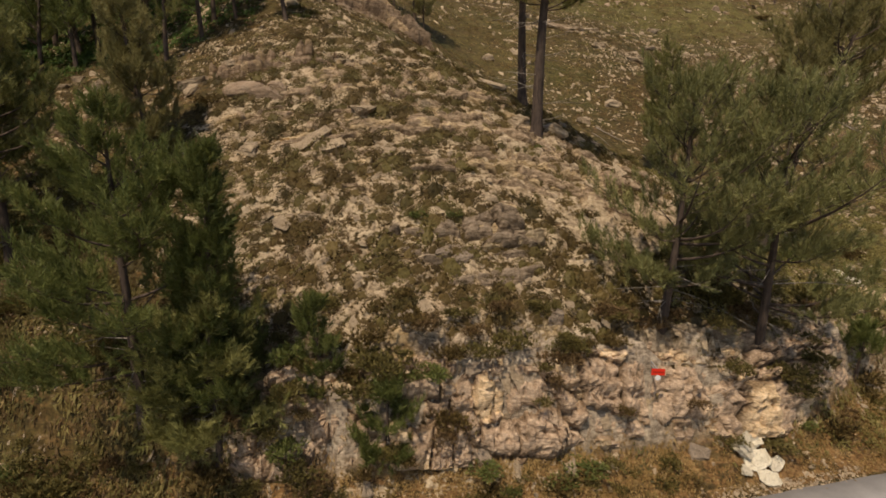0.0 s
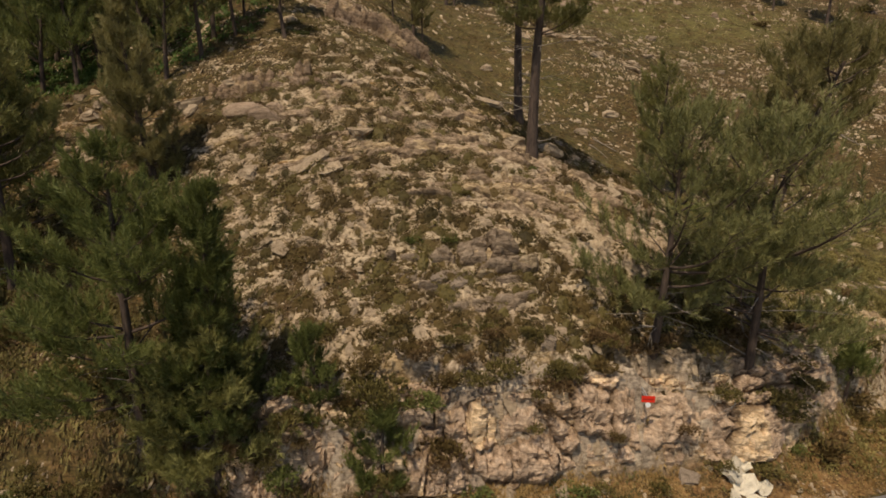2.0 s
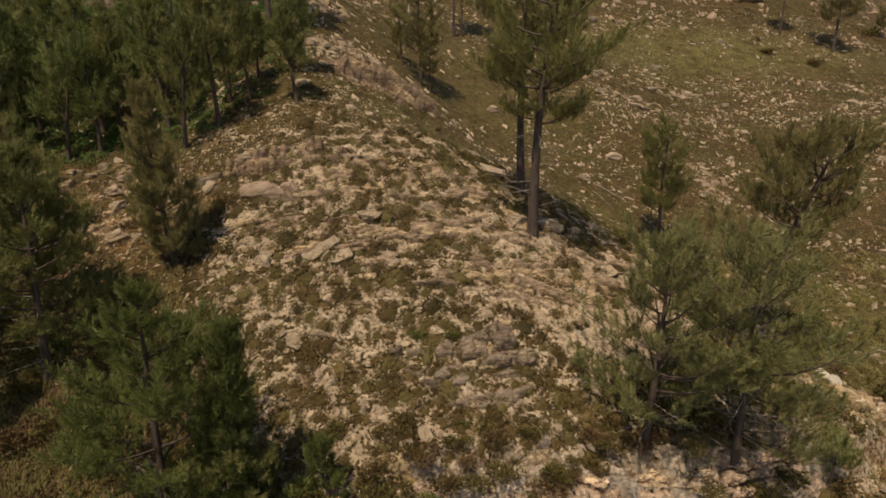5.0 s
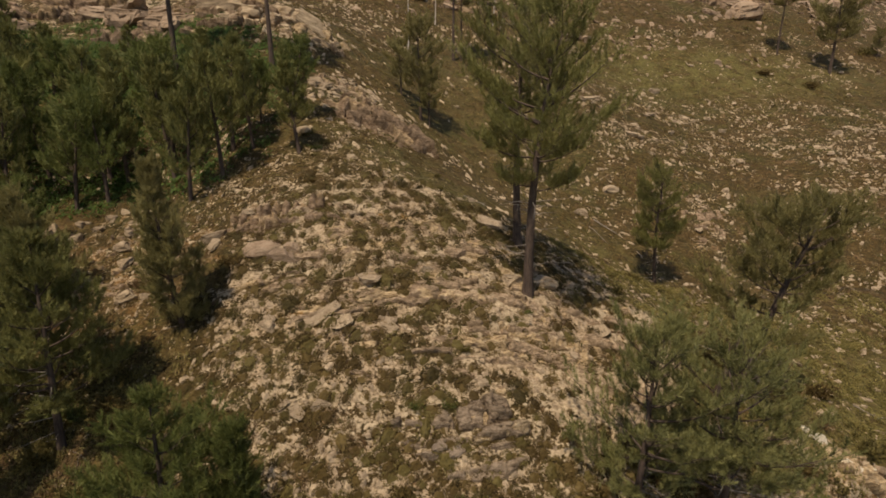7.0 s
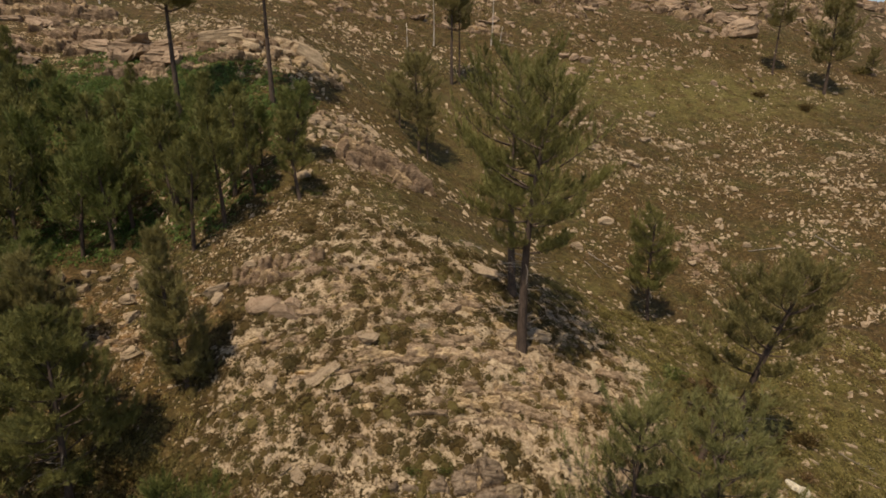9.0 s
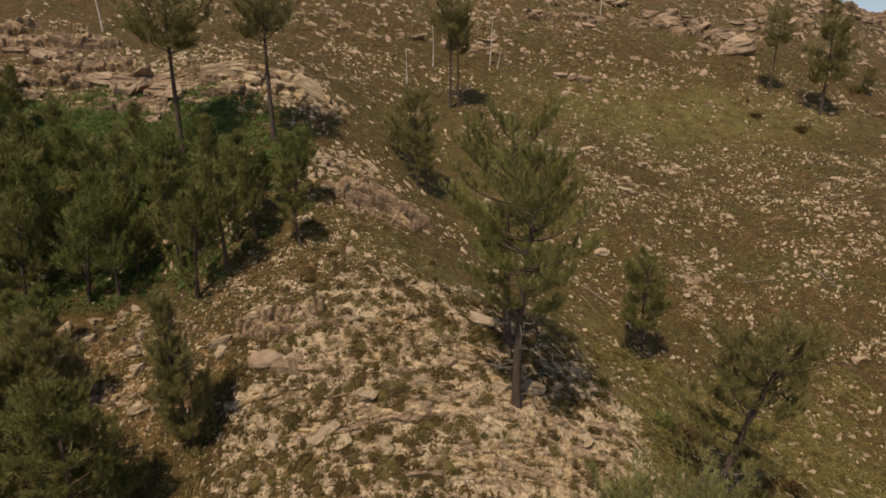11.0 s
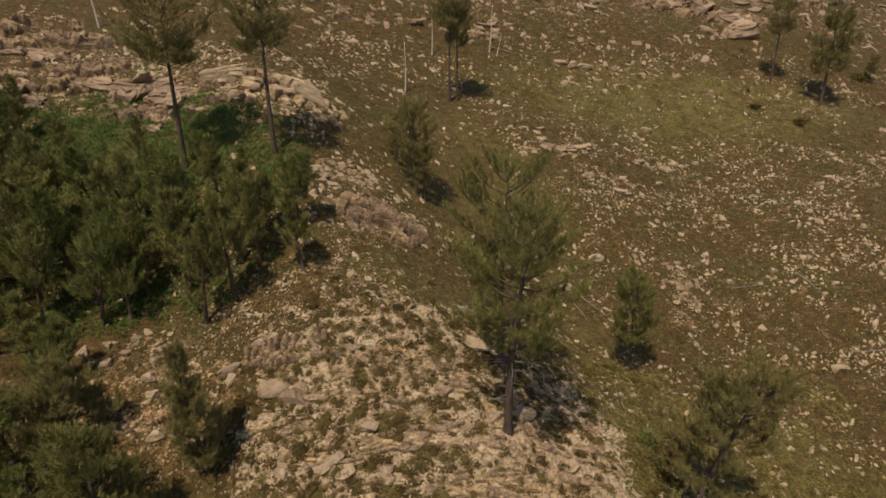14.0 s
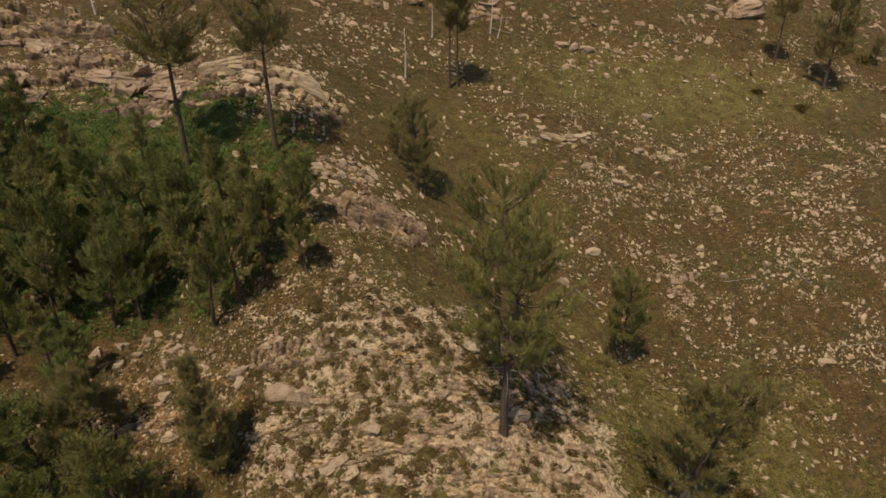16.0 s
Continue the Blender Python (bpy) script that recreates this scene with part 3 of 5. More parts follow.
def brushes(rng, at, way, size, needles):
    """Shoots at places, each along its way, as vertices, triangles and one value a shoot."""
    n = len(at)
    z = way / (np.linalg.norm(way, axis=1)[:, None] + 1e-9)
    x = np.cross(z, rng.normal(0, 1, (n, 3)))
    x /= np.linalg.norm(x, axis=1)[:, None] + 1e-9
    y = np.cross(z, x)
    kinds = np.stack([brush_template(900 + k, needles) for k in range(5)])[rng.integers(0, 5, n)] * size[:, None, None]
    v = kinds[..., 0:1] * x[:, None] + kinds[..., 1:2] * y[:, None] + kinds[..., 2:3] * z[:, None] + at[:, None]
    return v.reshape(-1, 3), np.arange(n * needles * 3).reshape(-1, 3), np.repeat(rng.uniform(0, 1, n), needles * 3)


def pine_meshes(seed, h, r, crown_from, shoots, needle=NEEDLE, lean=0.04, shape="bushy", brush=0.46, needles=27, trunk_r=None, top=None, rise=0.0, bow=3.0):
    rng = np.random.default_rng(seed)
    k = 12
    u = np.linspace(0, 1, k)
    bend = rng.normal(0, 1, 2)
    tip = rng.normal(0, lean, 2) * h if top is None else np.array(top)
    power = 1.5 if top is None else bow
    path = np.stack([tip[0] * u ** power + 0.012 * h * bend[0] * np.sin(3.1 * u), tip[1] * u ** power + 0.012 * h * bend[1] * np.sin(2.6 * u), -0.5 + (h + 0.35) * u], 1)
    r0 = trunk_r or 0.06 + 0.0125 * h
    radii = r0 * (1 - u) ** 0.8 + 0.012
    radii[0] *= 1.35

    def on_trunk(w):
        return np.array([np.interp(w, u, path[:, c]) for c in range(3)])

    up = np.array([0, 0, 1.0])
    limbs, twigs, at, way, lobe = [], [], [], [], []
    whorls = max(5, int(h * (1 - crown_from) / 0.8))
    for i in range(5 * whorls):
        w = np.clip((i // 5 + 0.35 + rng.normal(0, 0.2)) / whorls, 0, 0.985)
        if shape == "bushy":
            reach = r * (0.28 + 0.95 * np.sin(math.pi * (0.18 + 0.82 * w) ** 0.8) ** 0.8) * (1 - w) ** 0.35
        elif shape == "spire":
            reach = r * (1.02 - w) ** 0.8 + 0.12
        elif shape == "spreading":
            reach = r * (0.75 + 0.35 * np.sin(math.pi * w)) * (1 - w ** 2.2) ** 0.6
        else:
            reach = r * np.sin(math.pi * (0.1 + 0.82 * w)) ** 0.55
        reach *= rng.uniform(0.45, 1.2)
        if rng.uniform() < 0.22:
            continue
        s = on_trunk(crown_from + (0.985 - crown_from) * w)
        a = i * 1.2566 + (i // 5) * 2.1 + rng.normal(0, 0.3)
        lift = rise + rng.uniform(-0.05, 0.25) + 0.7 * w
        out = np.array([math.cos(a), math.sin(a), lift])
        out /= np.linalg.norm(out)
        across = np.cross(out, up)
        across /= np.linalg.norm(across)
        q = np.linspace(0, 1, 6)[:, None]
        sway = rng.normal(0, 0.08)
        pts = s + out * reach * q + up * reach * (0.34 * q ** 2.5 - 0.12 * q) + across * reach * sway * np.sin(3 * q)
        limbs.append((pts, np.linspace(0.014 + 0.016 * reach, 0.008, 6)))
        m = max(2, int(round(1.2 + 2.6 * reach)))
        for j in range(m + 1):
            f = 1.0 if j == m else 0.36 + 0.6 * (j + rng.uniform(0.1, 0.9)) / m
            base = np.array([np.interp(f, q[:, 0], pts[:, c]) for c in range(3)])
            side = (1 if j % 2 else -1) * rng.uniform(0.5, 1.1) * (0.0 if j == m else 1.0)
            d = out * 0.6 + across * side + up * rng.uniform(0.05, 0.55)
            d /= np.linalg.norm(d)
            l = (0.22 + reach * rng.uniform(0.16, 0.32)) * (1.3 - 0.6 * f)
            end = base + d * l + up * 0.12 * l
            twigs.append((np.stack([base, (base + end) / 2 - up * 0.04 * l, end]), np.array([0.014, 0.010, 0.006])))
            own = rng.uniform(0, 1)
            for g in range(4):
                c = 1.0 - 0.24 * g
                at.append(base + (end - base) * max(c, 0.1) + rng.normal(0, 0.05, 3))
                way.append(d * 0.5 + up * rng.uniform(0.5, 1.2) + (0 if g == 0 else 1) * across * rng.normal(0, 0.55) + rng.normal(0, 0.12, 3))
                lobe.append(own)
    # bare dead snags below and in the lower crown
    snags = []
    for i in range(int(5 + h * 0.8)):
        w = rng.uniform(0.1, 1) * max(crown_from, 0.42)
        a = rng.uniform(0, 6.28)
        s = on_trunk(w)
        l = rng.uniform(0.35, 0.8) * r
        e = s + np.array([math.cos(a), math.sin(a), rng.uniform(-0.3, 0.3)]) * l
        mid = (s + e) / 2 + rng.normal(0, 0.05, 3) * l
        fork = mid + (e - mid) * 0.6 + rng.normal(0, 0.16, 3) * l
        snags.append([(np.stack([s, mid, e]), np.array([0.024, 0.016, 0.005])), (np.stack([mid, fork]), np.array([0.011, 0.004]))])
    at, way, lobe = np.array(at), np.array(way), np.array(lobe)
    pick = np.arange(shoots) % len(at) if shoots > len(at) else rng.permutation(len(at))[:shoots]
    again_ = (np.arange(len(pick)) >= len(at))[:, None]
    cloud = at[pick] + again_ * rng.normal(0, 0.16, (len(pick), 3))
    ways = way[pick] + again_ * rng.normal(0, 0.35, (len(pick), 3))
    lead = on_trunk(0.93) + up * np.linspace(0, 0.06, 9)[:, None] * h + rng.normal(0, 0.07, (9, 3))
    cloud = np.concatenate([cloud, lead])
    ways = np.concatenate([ways, np.array([[0, 0, 1.0]]) + rng.normal(0, 0.4, (9, 3))])
    size = brush * rng.uniform(0.7, 1.25, len(cloud))
    v, f, tint = brushes(rng, cloud, ways, size, needles)
    tint = 0.4 * tint + 0.6 * np.repeat(np.concatenate([lobe[pick], np.full(9, 0.8)]), needles * 3)
    crown = mesh_of("crown", v, f, needle, tint=tint)
    tv, tf = tubes([(path, radii)], 9)
    bv, bf = tubes(limbs, 4)
    wv, wf = tubes(twigs if needles > 20 else twigs[::4], 3)
    trunk = mesh_of("trunk", np.concatenate([tv, bv, wv]), np.concatenate([tf, bf + len(tv), wf + len(tv) + len(bv)]), BARK, flat=False)
    dead = [mesh_of("dead_branch", *tubes(snag, 4), DEADWOOD, flat=False) for snag in snags] if needles > 20 else []
    return trunk, crown, dead


def pine(label, x, y, h, r, crown_from, shoots, seed, group="pines on the slope", turn=None, **more):
    tree = new("pine_tree")
    tree.matrix_basis = pose(x, y, gz(x, y) - 0.08, 0, 0, (seed * 47) % 360 if turn is None else turn)
    tagged(tree, label, "tree", group)
    trunk, crown, dead = pine_meshes(seed, h, r, crown_from, shoots, **more)
    stem = part("trunk", trunk, tree, "rough brown bark")
    part("crown", crown, tree, "green needles in upright tufts")
    for me in dead:
        part("dead_branch", me, stem, "bare bleached twig")
    tree["tall"] = h
    return tree


def again(tree, x, y, h, turn, wide=1.0):
    s = h / tree["tall"]
    return copy_thing(tree, pose(x, y, gz(x, y) - 0.08, 0, 0, turn) @ Matrix.Diagonal((s * wide, s * wide, s, 1)))


def build_near_pines():
    pine("tall bushy green pine with bare lower twigs above the road", -10.2, 15.6, 10.4, 2.6, 0.17, 1900, 1, needle=NEEDLE_FRESH)
    pine("slender dark green pine beside a larger pine", -7.9, 15.6, 9.2, 1.4, 0.1, 1300, 2, shape="spire", needle=NEEDLE_FRESH)
    pine("dense dark green pine low on the roadside bank", -7.5, 15.0, 6.2, 1.5, 0.16, 1400, 3, needle=NEEDLE)
    pine("young bright green pine sapling on the rock bank", -4.3, 16.6, 3.5, 0.75, 0.06, 340, 4, needle=NEEDLE_FRESH, shape="spire")
    pine("small green pine hanging over the rock cut", -1.9, 15.5, 2.6, 0.85, 0.05, 300, 5, needle=NEEDLE_FRESH)
    pine("bushy pine throwing a dark shadow on the bank", -18.5, 21.3, 10.6, 2.8, 0.25, 2000, 6)
    pine("bushy pine on brown grass beside boulders", -24.1, 28.2, 7.2, 2.2, 0.2, 1500, 7, needle=NEEDLE_DULL)
    pine("dull green pine beside the bare rock knoll", -14.7, 26.9, 9.6, 1.6, 0.08, 1700, 8, needle=NEEDLE_DULL, rise=0.3)
    pine("broad spreading pine above the rock cut", 12.75, 19.2, 10.8, 4.3, 0.26, 1700, 9, needle=NEEDLE_GREEN, shape="spreading")
    pine("many-branched green pine at the rock edge", 8.8, 19.4, 9.6, 3.5, 0.22, 1400, 10, needle=NEEDLE_GREEN, shape="spreading")
    pine("tall open pine with a loose dull green crown", 16.6, 26.5, 12.0, 3.9, 0.4, 2000, 11, needle=NEEDLE_DULL, shape="spreading", top=(3.6, 0.2), bow=1.2, turn=0, trunk_r=0.28)
    pine("tiny pine with a thin bare stem on the bank", 18.4, 20.9, 2.7, 0.65, 0.45, 160, 12, needle=NEEDLE_FRESH)
    pine("small pine on the brown grass slope", 18.8, 44.6, 9.8, 2.3, 0.3, 1300, 13, shape="round")
    pine("tall old pine with a thick bare dark trunk", 5.2, 29.7, 16.0, 3.9, 0.43, 2400, 14, shape="round", top=(0.75, 1.4), needle=NEEDLE, trunk_r=0.32)
    pine("tall old pine standing close behind another", 5.2, 35.4, 15.6, 3.7, 0.46, 1600, 15, shape="round", needle=NEEDLE, lean=0.02, trunk_r=0.3)


def build_grove():
    a = pine("young dark green pine in a dense grove", -28.0, 38.2, 8.0, 1.8, 0.28, 440, 21, "pine grove", needle=NEEDLE_FRESH, brush=0.66, needles=14, rise=0.45, lean=0.06)
    b = pine("young slender pine in a dense grove", -21.0, 40.0, 9.0, 1.5, 0.3, 410, 22, "pine grove", needle=NEEDLE, shape="spire", brush=0.66, needles=14, rise=0.6, lean=0.06)
    c = pine("bushy dull green pine in a dense grove", -16.7, 38.7, 8.8, 1.9, 0.24, 470, 23, "pine grove", needle=NEEDLE, brush=0.66, needles=14, rise=0.4, lean=0.05)
    spots = ((-25.5, 38.3, 8), (-25.4, 41.1, 8.5), (-17.2, 42.4, 8.5), (-13.3, 46.4, 6.5), (-11.4, 41.0, 6.6), (-38.8, 49, 9.5), (-34, 40, 7.5), (-31, 44.5, 9.5),
             (-36.5, 45, 9.5), (-24, 45, 9), (-15.4, 42.0, 7.4), (-38, 37.5, 8), (-34.5, 35, 7), (-30.5, 33.5, 6.5), (-28.5, 24.5, 8), (-23.5, 22.3, 7),
             (-32, 28, 7.5), (-21.5, 20.5, 7.5), (-28, 32.5, 5.5), (-36, 31, 8), (-18.5, 37.0, 8.2), (-16, 46, 5), (-19, 49.5, 5), (-20.8, 24.4, 7.5), (-25.8, 25.6, 7.5), (-20.6, 18.4, 7), (-24.5, 19.5, 8), (-27.0, 29.6, 6),
             (-46.5, 49, 10), (-42.5, 47, 9.5), (-48.5, 55, 8), (-47, 58, 7), (-51, 60, 8), (-27.5, 42.0, 8), (-22.3, 42.6, 7.5), (-29.5, 40.6, 7),
             (-46, 53, 8.5), (-43, 50.5, 8.5), (-40, 54.5, 6.5), (-35, 50.5, 7.5), (-33, 56, 5.5), (-30, 49.5, 7), (-27, 48.5, 7.5), (-22, 50, 6.5), (-49, 52, 9), (-25, 53, 5), (-14.5, 49.5, 5))
    for i, (x, y, h) in enumerate(spots):
        again((a, b, c)[i % 3], x, y, h, 77 * i, 1.0 + 0.08 * (i % 5))
    rng = np.random.default_rng(29)
    taken = [s[:2] for s in spots]
    while len(taken) < len(spots) + 13:
        x, y = rng.uniform(-54, -20), rng.uniform(35, 49)
        if (x + 36) ** 2 / 300 + (y - 43) ** 2 / 60 > 1 or min(math.hypot(x - p, y - q) for p, q in taken) < 2.6:
            continue
        taken.append((x, y))
        again((a, b, c)[len(taken) % 3], x, y, rng.uniform(7, 9.6), rng.uniform(0, 360), rng.uniform(0.9, 1.2))


def build_far_pines():
    t = pine("tall pine with a long bare trunk below rock ledges", -17.9, 56.0, 16.8, 4.0, 0.6, 1500, 31, "tall far pines", shape="round", lean=0.02, needle=NEEDLE_DULL, brush=0.66, needles=14)
    again(t, -27.4, 55.0, 17.2, 140, 1.1)
    again(t, 0.6, 89.4, 18.5, 80, 0.85)
    again(t, 1.9, 90.5, 14.0, 210, 0.8)
    again(t, 61.9, 106.2, 14.0, 15, 0.9)
    s = pine("small bushy pine on the stony upper slope", -3.0, 60.2, 10.0, 2.9, 0.36, 870, 32, "small far pines", shape="round", needle=NEEDLE_DULL, brush=0.66, needles=14)
    for i, (x, y, h) in enumerate(((67.5, 99.0, 15.0), (-5.5, 64, 6), (82, 108, 5), (-2.0, 59.5, 5.5), (95, 142, 7), (-62, 64, 8), (-57, 58, 8), (150, 190, 6))):
        again(s, x, y, h, 61 * i)


# ---- bare dead trunks and fallen wood ----
def dead_trunk(x, y, h, lean_x, label="bleached bare dead tree trunk on the slope", wood=BLEACHED, thick=0.13):
    rng = np.random.default_rng(int(abs(x * 13 + y * 7)))
    u = np.linspace(0, 1, 7)
    path = np.stack([lean_x * u + 0.08 * np.sin(4 * u), 0.15 * np.sin(3 * u), -0.4 + (h + 0.4) * u], 1)
    parts = [(path, thick * (1 - 0.7 * u) * (0.6 + h / 14))]
    for _ in range(5):
        w = rng.uniform(0.35, 0.95)
        s = np.array([np.interp(w, u, path[:, c]) for c in range(3)])
        a = rng.uniform(0, 6.28)
        e = s + np.array([math.cos(a), math.sin(a), 0.35]) * rng.uniform(0.4, 1.1)
        parts.append((np.stack([s, (s + e) / 2 + 0.03, e]), np.array([0.035, 0.02, 0.008])))
    v, f = tubes(parts, 6)
    ob = new("dead_tree", mesh_of("dead_tree", v, f, wood, flat=False))
    ob.matrix_basis = pose(x, y, gz(x, y))
    tagged(ob, label, "dead tree", "dead trunks")


def fallen_branch(x, y, length, turn, thick=0.05):
    rng = np.random.default_rng(int(abs(x * 31 + y * 17)))
    c, s = math.cos(radians(turn)), math.sin(radians(turn))
    w = np.linspace(-0.5, 0.5, 9) * length
    px, py = x + c * w, y + s * w + 0.06 * np.sin(5 * w)
    pz = height(px, py)
    pz = np.maximum(pz, np.interp(w, (w[0], w[-1]), (pz[0], pz[-1]))) + thick * 0.8
    pts = np.stack([px - x, py - y, pz], 1)
    parts = [(pts, np.linspace(thick, thick * 0.35, 9))]
    for i in (3, 5, 6):
        e = pts[i] + np.array([c * 0.5 - s * rng.normal(0, 0.5), s * 0.5 + c * rng.normal(0, 0.5), rng.uniform(0.05, 0.3)]) * length * 0.25
        parts.append((np.stack([pts[i], (pts[i] + e) / 2, e]), np.array([thick * 0.5, thick * 0.35, thick * 0.15])))
    v, f = tubes(parts, 6)
    v[:, 2] -= gz(x, y)
    ob = new("fallen_branch", mesh_of("fallen_branch", v, f, DEADWOOD, flat=False))
    ob.matrix_basis = pose(x, y, gz(x, y))
    tagged(ob, "pale dry fallen branch lying on the grass", "branch", "fallen branches")


def build_deadwood():
    for x, y, h, lean in ((-2.8, 104, 8.0, 0.1), (-6.6, 88.4, 7.5, 0.2), (8.2, 109, 8.5, 0.5), (36, 135.5, 7, 0.1), (-50.8, 82, 8, -0.8), (9.5, 108, 4, 0.9)):
        dead_trunk(x, y, h, lean)
    dead_trunk(15.4, 26.3, 4.2, 1.1, "leaning bare grey dead trunk among pine branches", BARK, 0.26)
    for x, y, l, a, th in ((16.5, 52.5, 3.2, -40, 0.07), (15.2, 51, 2.6, -60, 0.05), (46, 49, 6, 3, 0.06), (43, 57, 3.4, -65, 0.09), (36, 57, 4, 8, 0.05),
                           (17.5, 28.5, 3.4, 35, 0.06), (16.0, 27.4, 2.6, 80, 0.05), (9.6, 20.6, 2.2, 10, 0.04), (-9.5, 17.5, 2.4, 60, 0.05), (-12, 18.2, 2.0, 20, 0.05),
                           (7.6, 35.0, 2.4, -50, 0.06), (2.5, 41.5, 2.2, 10, 0.05), (28, 30, 2.2, -35, 0.04), (30, 31.5, 2, -30, 0.03), (11, 110, 5, -15, 0.1), (-48, 64, 5, -30, 0.09)):
        fallen_branch(x, y, l, a, th)


# ---- scrub ----
def shrub_mesh(seed, material, tufts, leaf=0.11, wide=0.05, flat=0.75):
    rng = np.random.default_rng(seed)
    lobes = rng.normal(0, 0.32, (7, 3)) * np.array([1, 1, 0.35])
    size = rng.uniform(0.32, 0.62, 7)
    which = rng.integers(0, 7, tufts)
    d = rng.normal(0, 1, (tufts, 3))
    d[:, 2] = np.abs(d[:, 2]) * 0.9 + 0.05
    d /= np.linalg.norm(d, axis=1)[:, None]
    at = lobes[which] + d * (size[which] * rng.uniform(0.55, 1.05, tufts))[:, None]
    at[:, 2] = np.maximum(at[:, 2] * flat, 0.0) + 0.02
    v, f, tint = blades(rng, at, d + np.array([0, 0, 0.5]), 5, leaf, wide, 0.5)
    return mesh_of("shrub", v, f, material, tint=tint)


def build_shrubs():
    rng = np.random.default_rng(17)
    kinds = {
        "olive": (OLIVE, "olive green evergreen shrub", 41), "russet": (RUSSET, "dry russet brown shrub", 42), "heather": (HEATHER, "brownish heather shrub", 43),
        "green": (NEEDLE_FRESH, "fresh green rounded shrub", 44), "olive2": (OLIVE, "ragged olive green shrub", 45),
    }
    made = {key: shrub_mesh(seed, mat, 250, 0.18, 0.06) for key, (mat, _, seed) in kinds.items()}

    def shrub(key, x, y, r, h=None, label=""):
        ob = new("shrub", made[key])
        h = h or r * rng.uniform(0.8, 1.15)
        steep = float(np.clip(slope(np.array([x]), np.array([y]))[1][0], 0, 1.5))
        up = y - float(cut_foot(x))
        lift = 0.55 * float(smooth(-0.3, 0.4, up) * (1 - smooth(2.4, 3.8, up))) * (-8 < x < 18)
        ob.matrix_basis = pose(x, y - lift, gz(x, y) + lift - 0.04 - 0.15 * r * steep, 0, 0, rng.uniform(0, 360)) @ Matrix.Diagonal((r * rng.uniform(0.9, 1.2), r * rng.uniform(0.9, 1.2), h, 1))
        tagged(ob, label or kinds[key][1] + " on the rocky slope", "shrub", "shrubs")

    on_knoll = (
        (-1.1, 22.2, 0.62, "green"), (0.45, 22.3, 0.62, "green"), (5.0, 28.0, 0.35, "green"), (19.2, 21.2, 1.1, "heather"), (7.9, 21.5, 1.0, "olive"), (9.4, 22.6, 1.0, "olive2"), (-11.8, 27.2, 0.7, "olive"),
        (61.0, 93.2, 1.5, "heather"), (54.9, 97.6, 1.6, "heather"), (60.2, 92.2, 1.1, "heather"), (81, 109, 2.4, "olive"), (-10.4, 31.5, 0.6, "russet"), (-9.8, 32.4, 0.5, "olive"), (-3.2, 32.2, 0.7, "olive"), (1.3, 25.0, 0.6, "olive2"),
        (-13.2, 30.5, 1.0, "heather"),
    )
    on_cut = (
        (4.8, 17.8, 0.6, "olive"), (-4.4, 18.9, 0.7, "olive"), (-5.2, 15.9, 0.9, "olive2"), (-3.0, 16.2, 1.1, "olive"),
        (-2.6, 17.4, 0.9, "heather"), (6.6, 19.2, 0.8, "russet"), (7.3, 20.2, 0.9, "heather"), (0.1, 16.0, 0.74, "russet"), (-1.9, 16.7, 0.95, "olive"), (-1.7, 15.5, 0.6, "olive2"), (-5.1, 16.7, 0.8, "olive2"),
        (8.3, 16.5, 0.72, "olive2"), (1.6, 15.1, 0.75, "heather"), (2.4, 15.2, 0.6, "green"), (4.0, 15.3, 0.75, "heather"), (5.0, 15.5, 0.7, "olive"), (-4.5, 14.7, 0.75, "olive2"), (-3.1, 14.4, 0.42, "olive"),
        (8.0, 15.8, 0.6, "olive2"), (6.2, 15.5, 0.4, "olive"), (-2.7, 15.1, 0.5, "heather"), (-0.5, 18.5, 0.42, "olive"), (1.0, 18.6, 0.48, "olive2"), (-2.0, 18.8, 0.4, "olive"), (3.5, 19.0, 0.45, "olive2"),
        (6.5, 18.6, 0.65, "heather"), (8.3, 19.5, 0.8, "russet"), (-1.2, 15.5, 0.5, "heather"),
        (-0.6, 17.7, 0.8, "russet"), (0.3, 17.3, 0.75, "heather"), (2.5, 17.8, 0.85, "olive"), (4.4, 17.8, 0.45, "olive2"), (5.4, 17.9, 0.4, "heather"), (4.0, 17.1, 0.55, "russet"), (0.3, 16.3, 0.9, "heather"), (-2.4, 17.2, 1.0, "olive"),
        (-5.4, 16.6, 0.85, "green"), (-4.7, 15.0, 0.8, "olive"), (-4.6, 15.6, 0.45, "heather"), (3.5, 16.7, 0.4, "olive"), (0.9, 19.3, 0.5, "green"), (6.6, 17.0, 0.4, "heather"),
        (-5.2, 15.1, 0.8, "green"), (-5.8, 15.3, 0.7, "olive"), (-6.4, 14.6, 0.7, "olive2"), (-4.2, 15.1, 0.7, "russet"),
    )
    on_bank = (
        (13.8, 19.0, 1.0, "olive"), (15.2, 19.6, 0.9, "olive2"), (17.0, 19.4, 1.1, "russet"), (15.9, 18.6, 1.1, "heather"), (14.1, 19.1, 0.9, "olive"), (9.4, 17.4, 0.5, "russet"), (11.2, 18.5, 0.65, "olive"),
        (-16.5, 19.6, 1.4, "olive"), (-14.4, 17.8, 1.0, "green"), (-14.9, 16.9, 1.0, "olive"), (-11.8, 16.5, 0.9, "olive2"), (-12.7, 15.0, 1.0, "olive"), (-8.1, 14.0, 0.8, "olive2"), (-6.2, 14.2, 0.65, "heather"),
        (-11.1, 15.2, 0.75, "russet"),
    )
    for x, y, r, key in on_knoll + on_cut + on_bank:
        shrub(key, x, y, r)
    keys = ("olive", "olive2", "heather", "russet", "green")

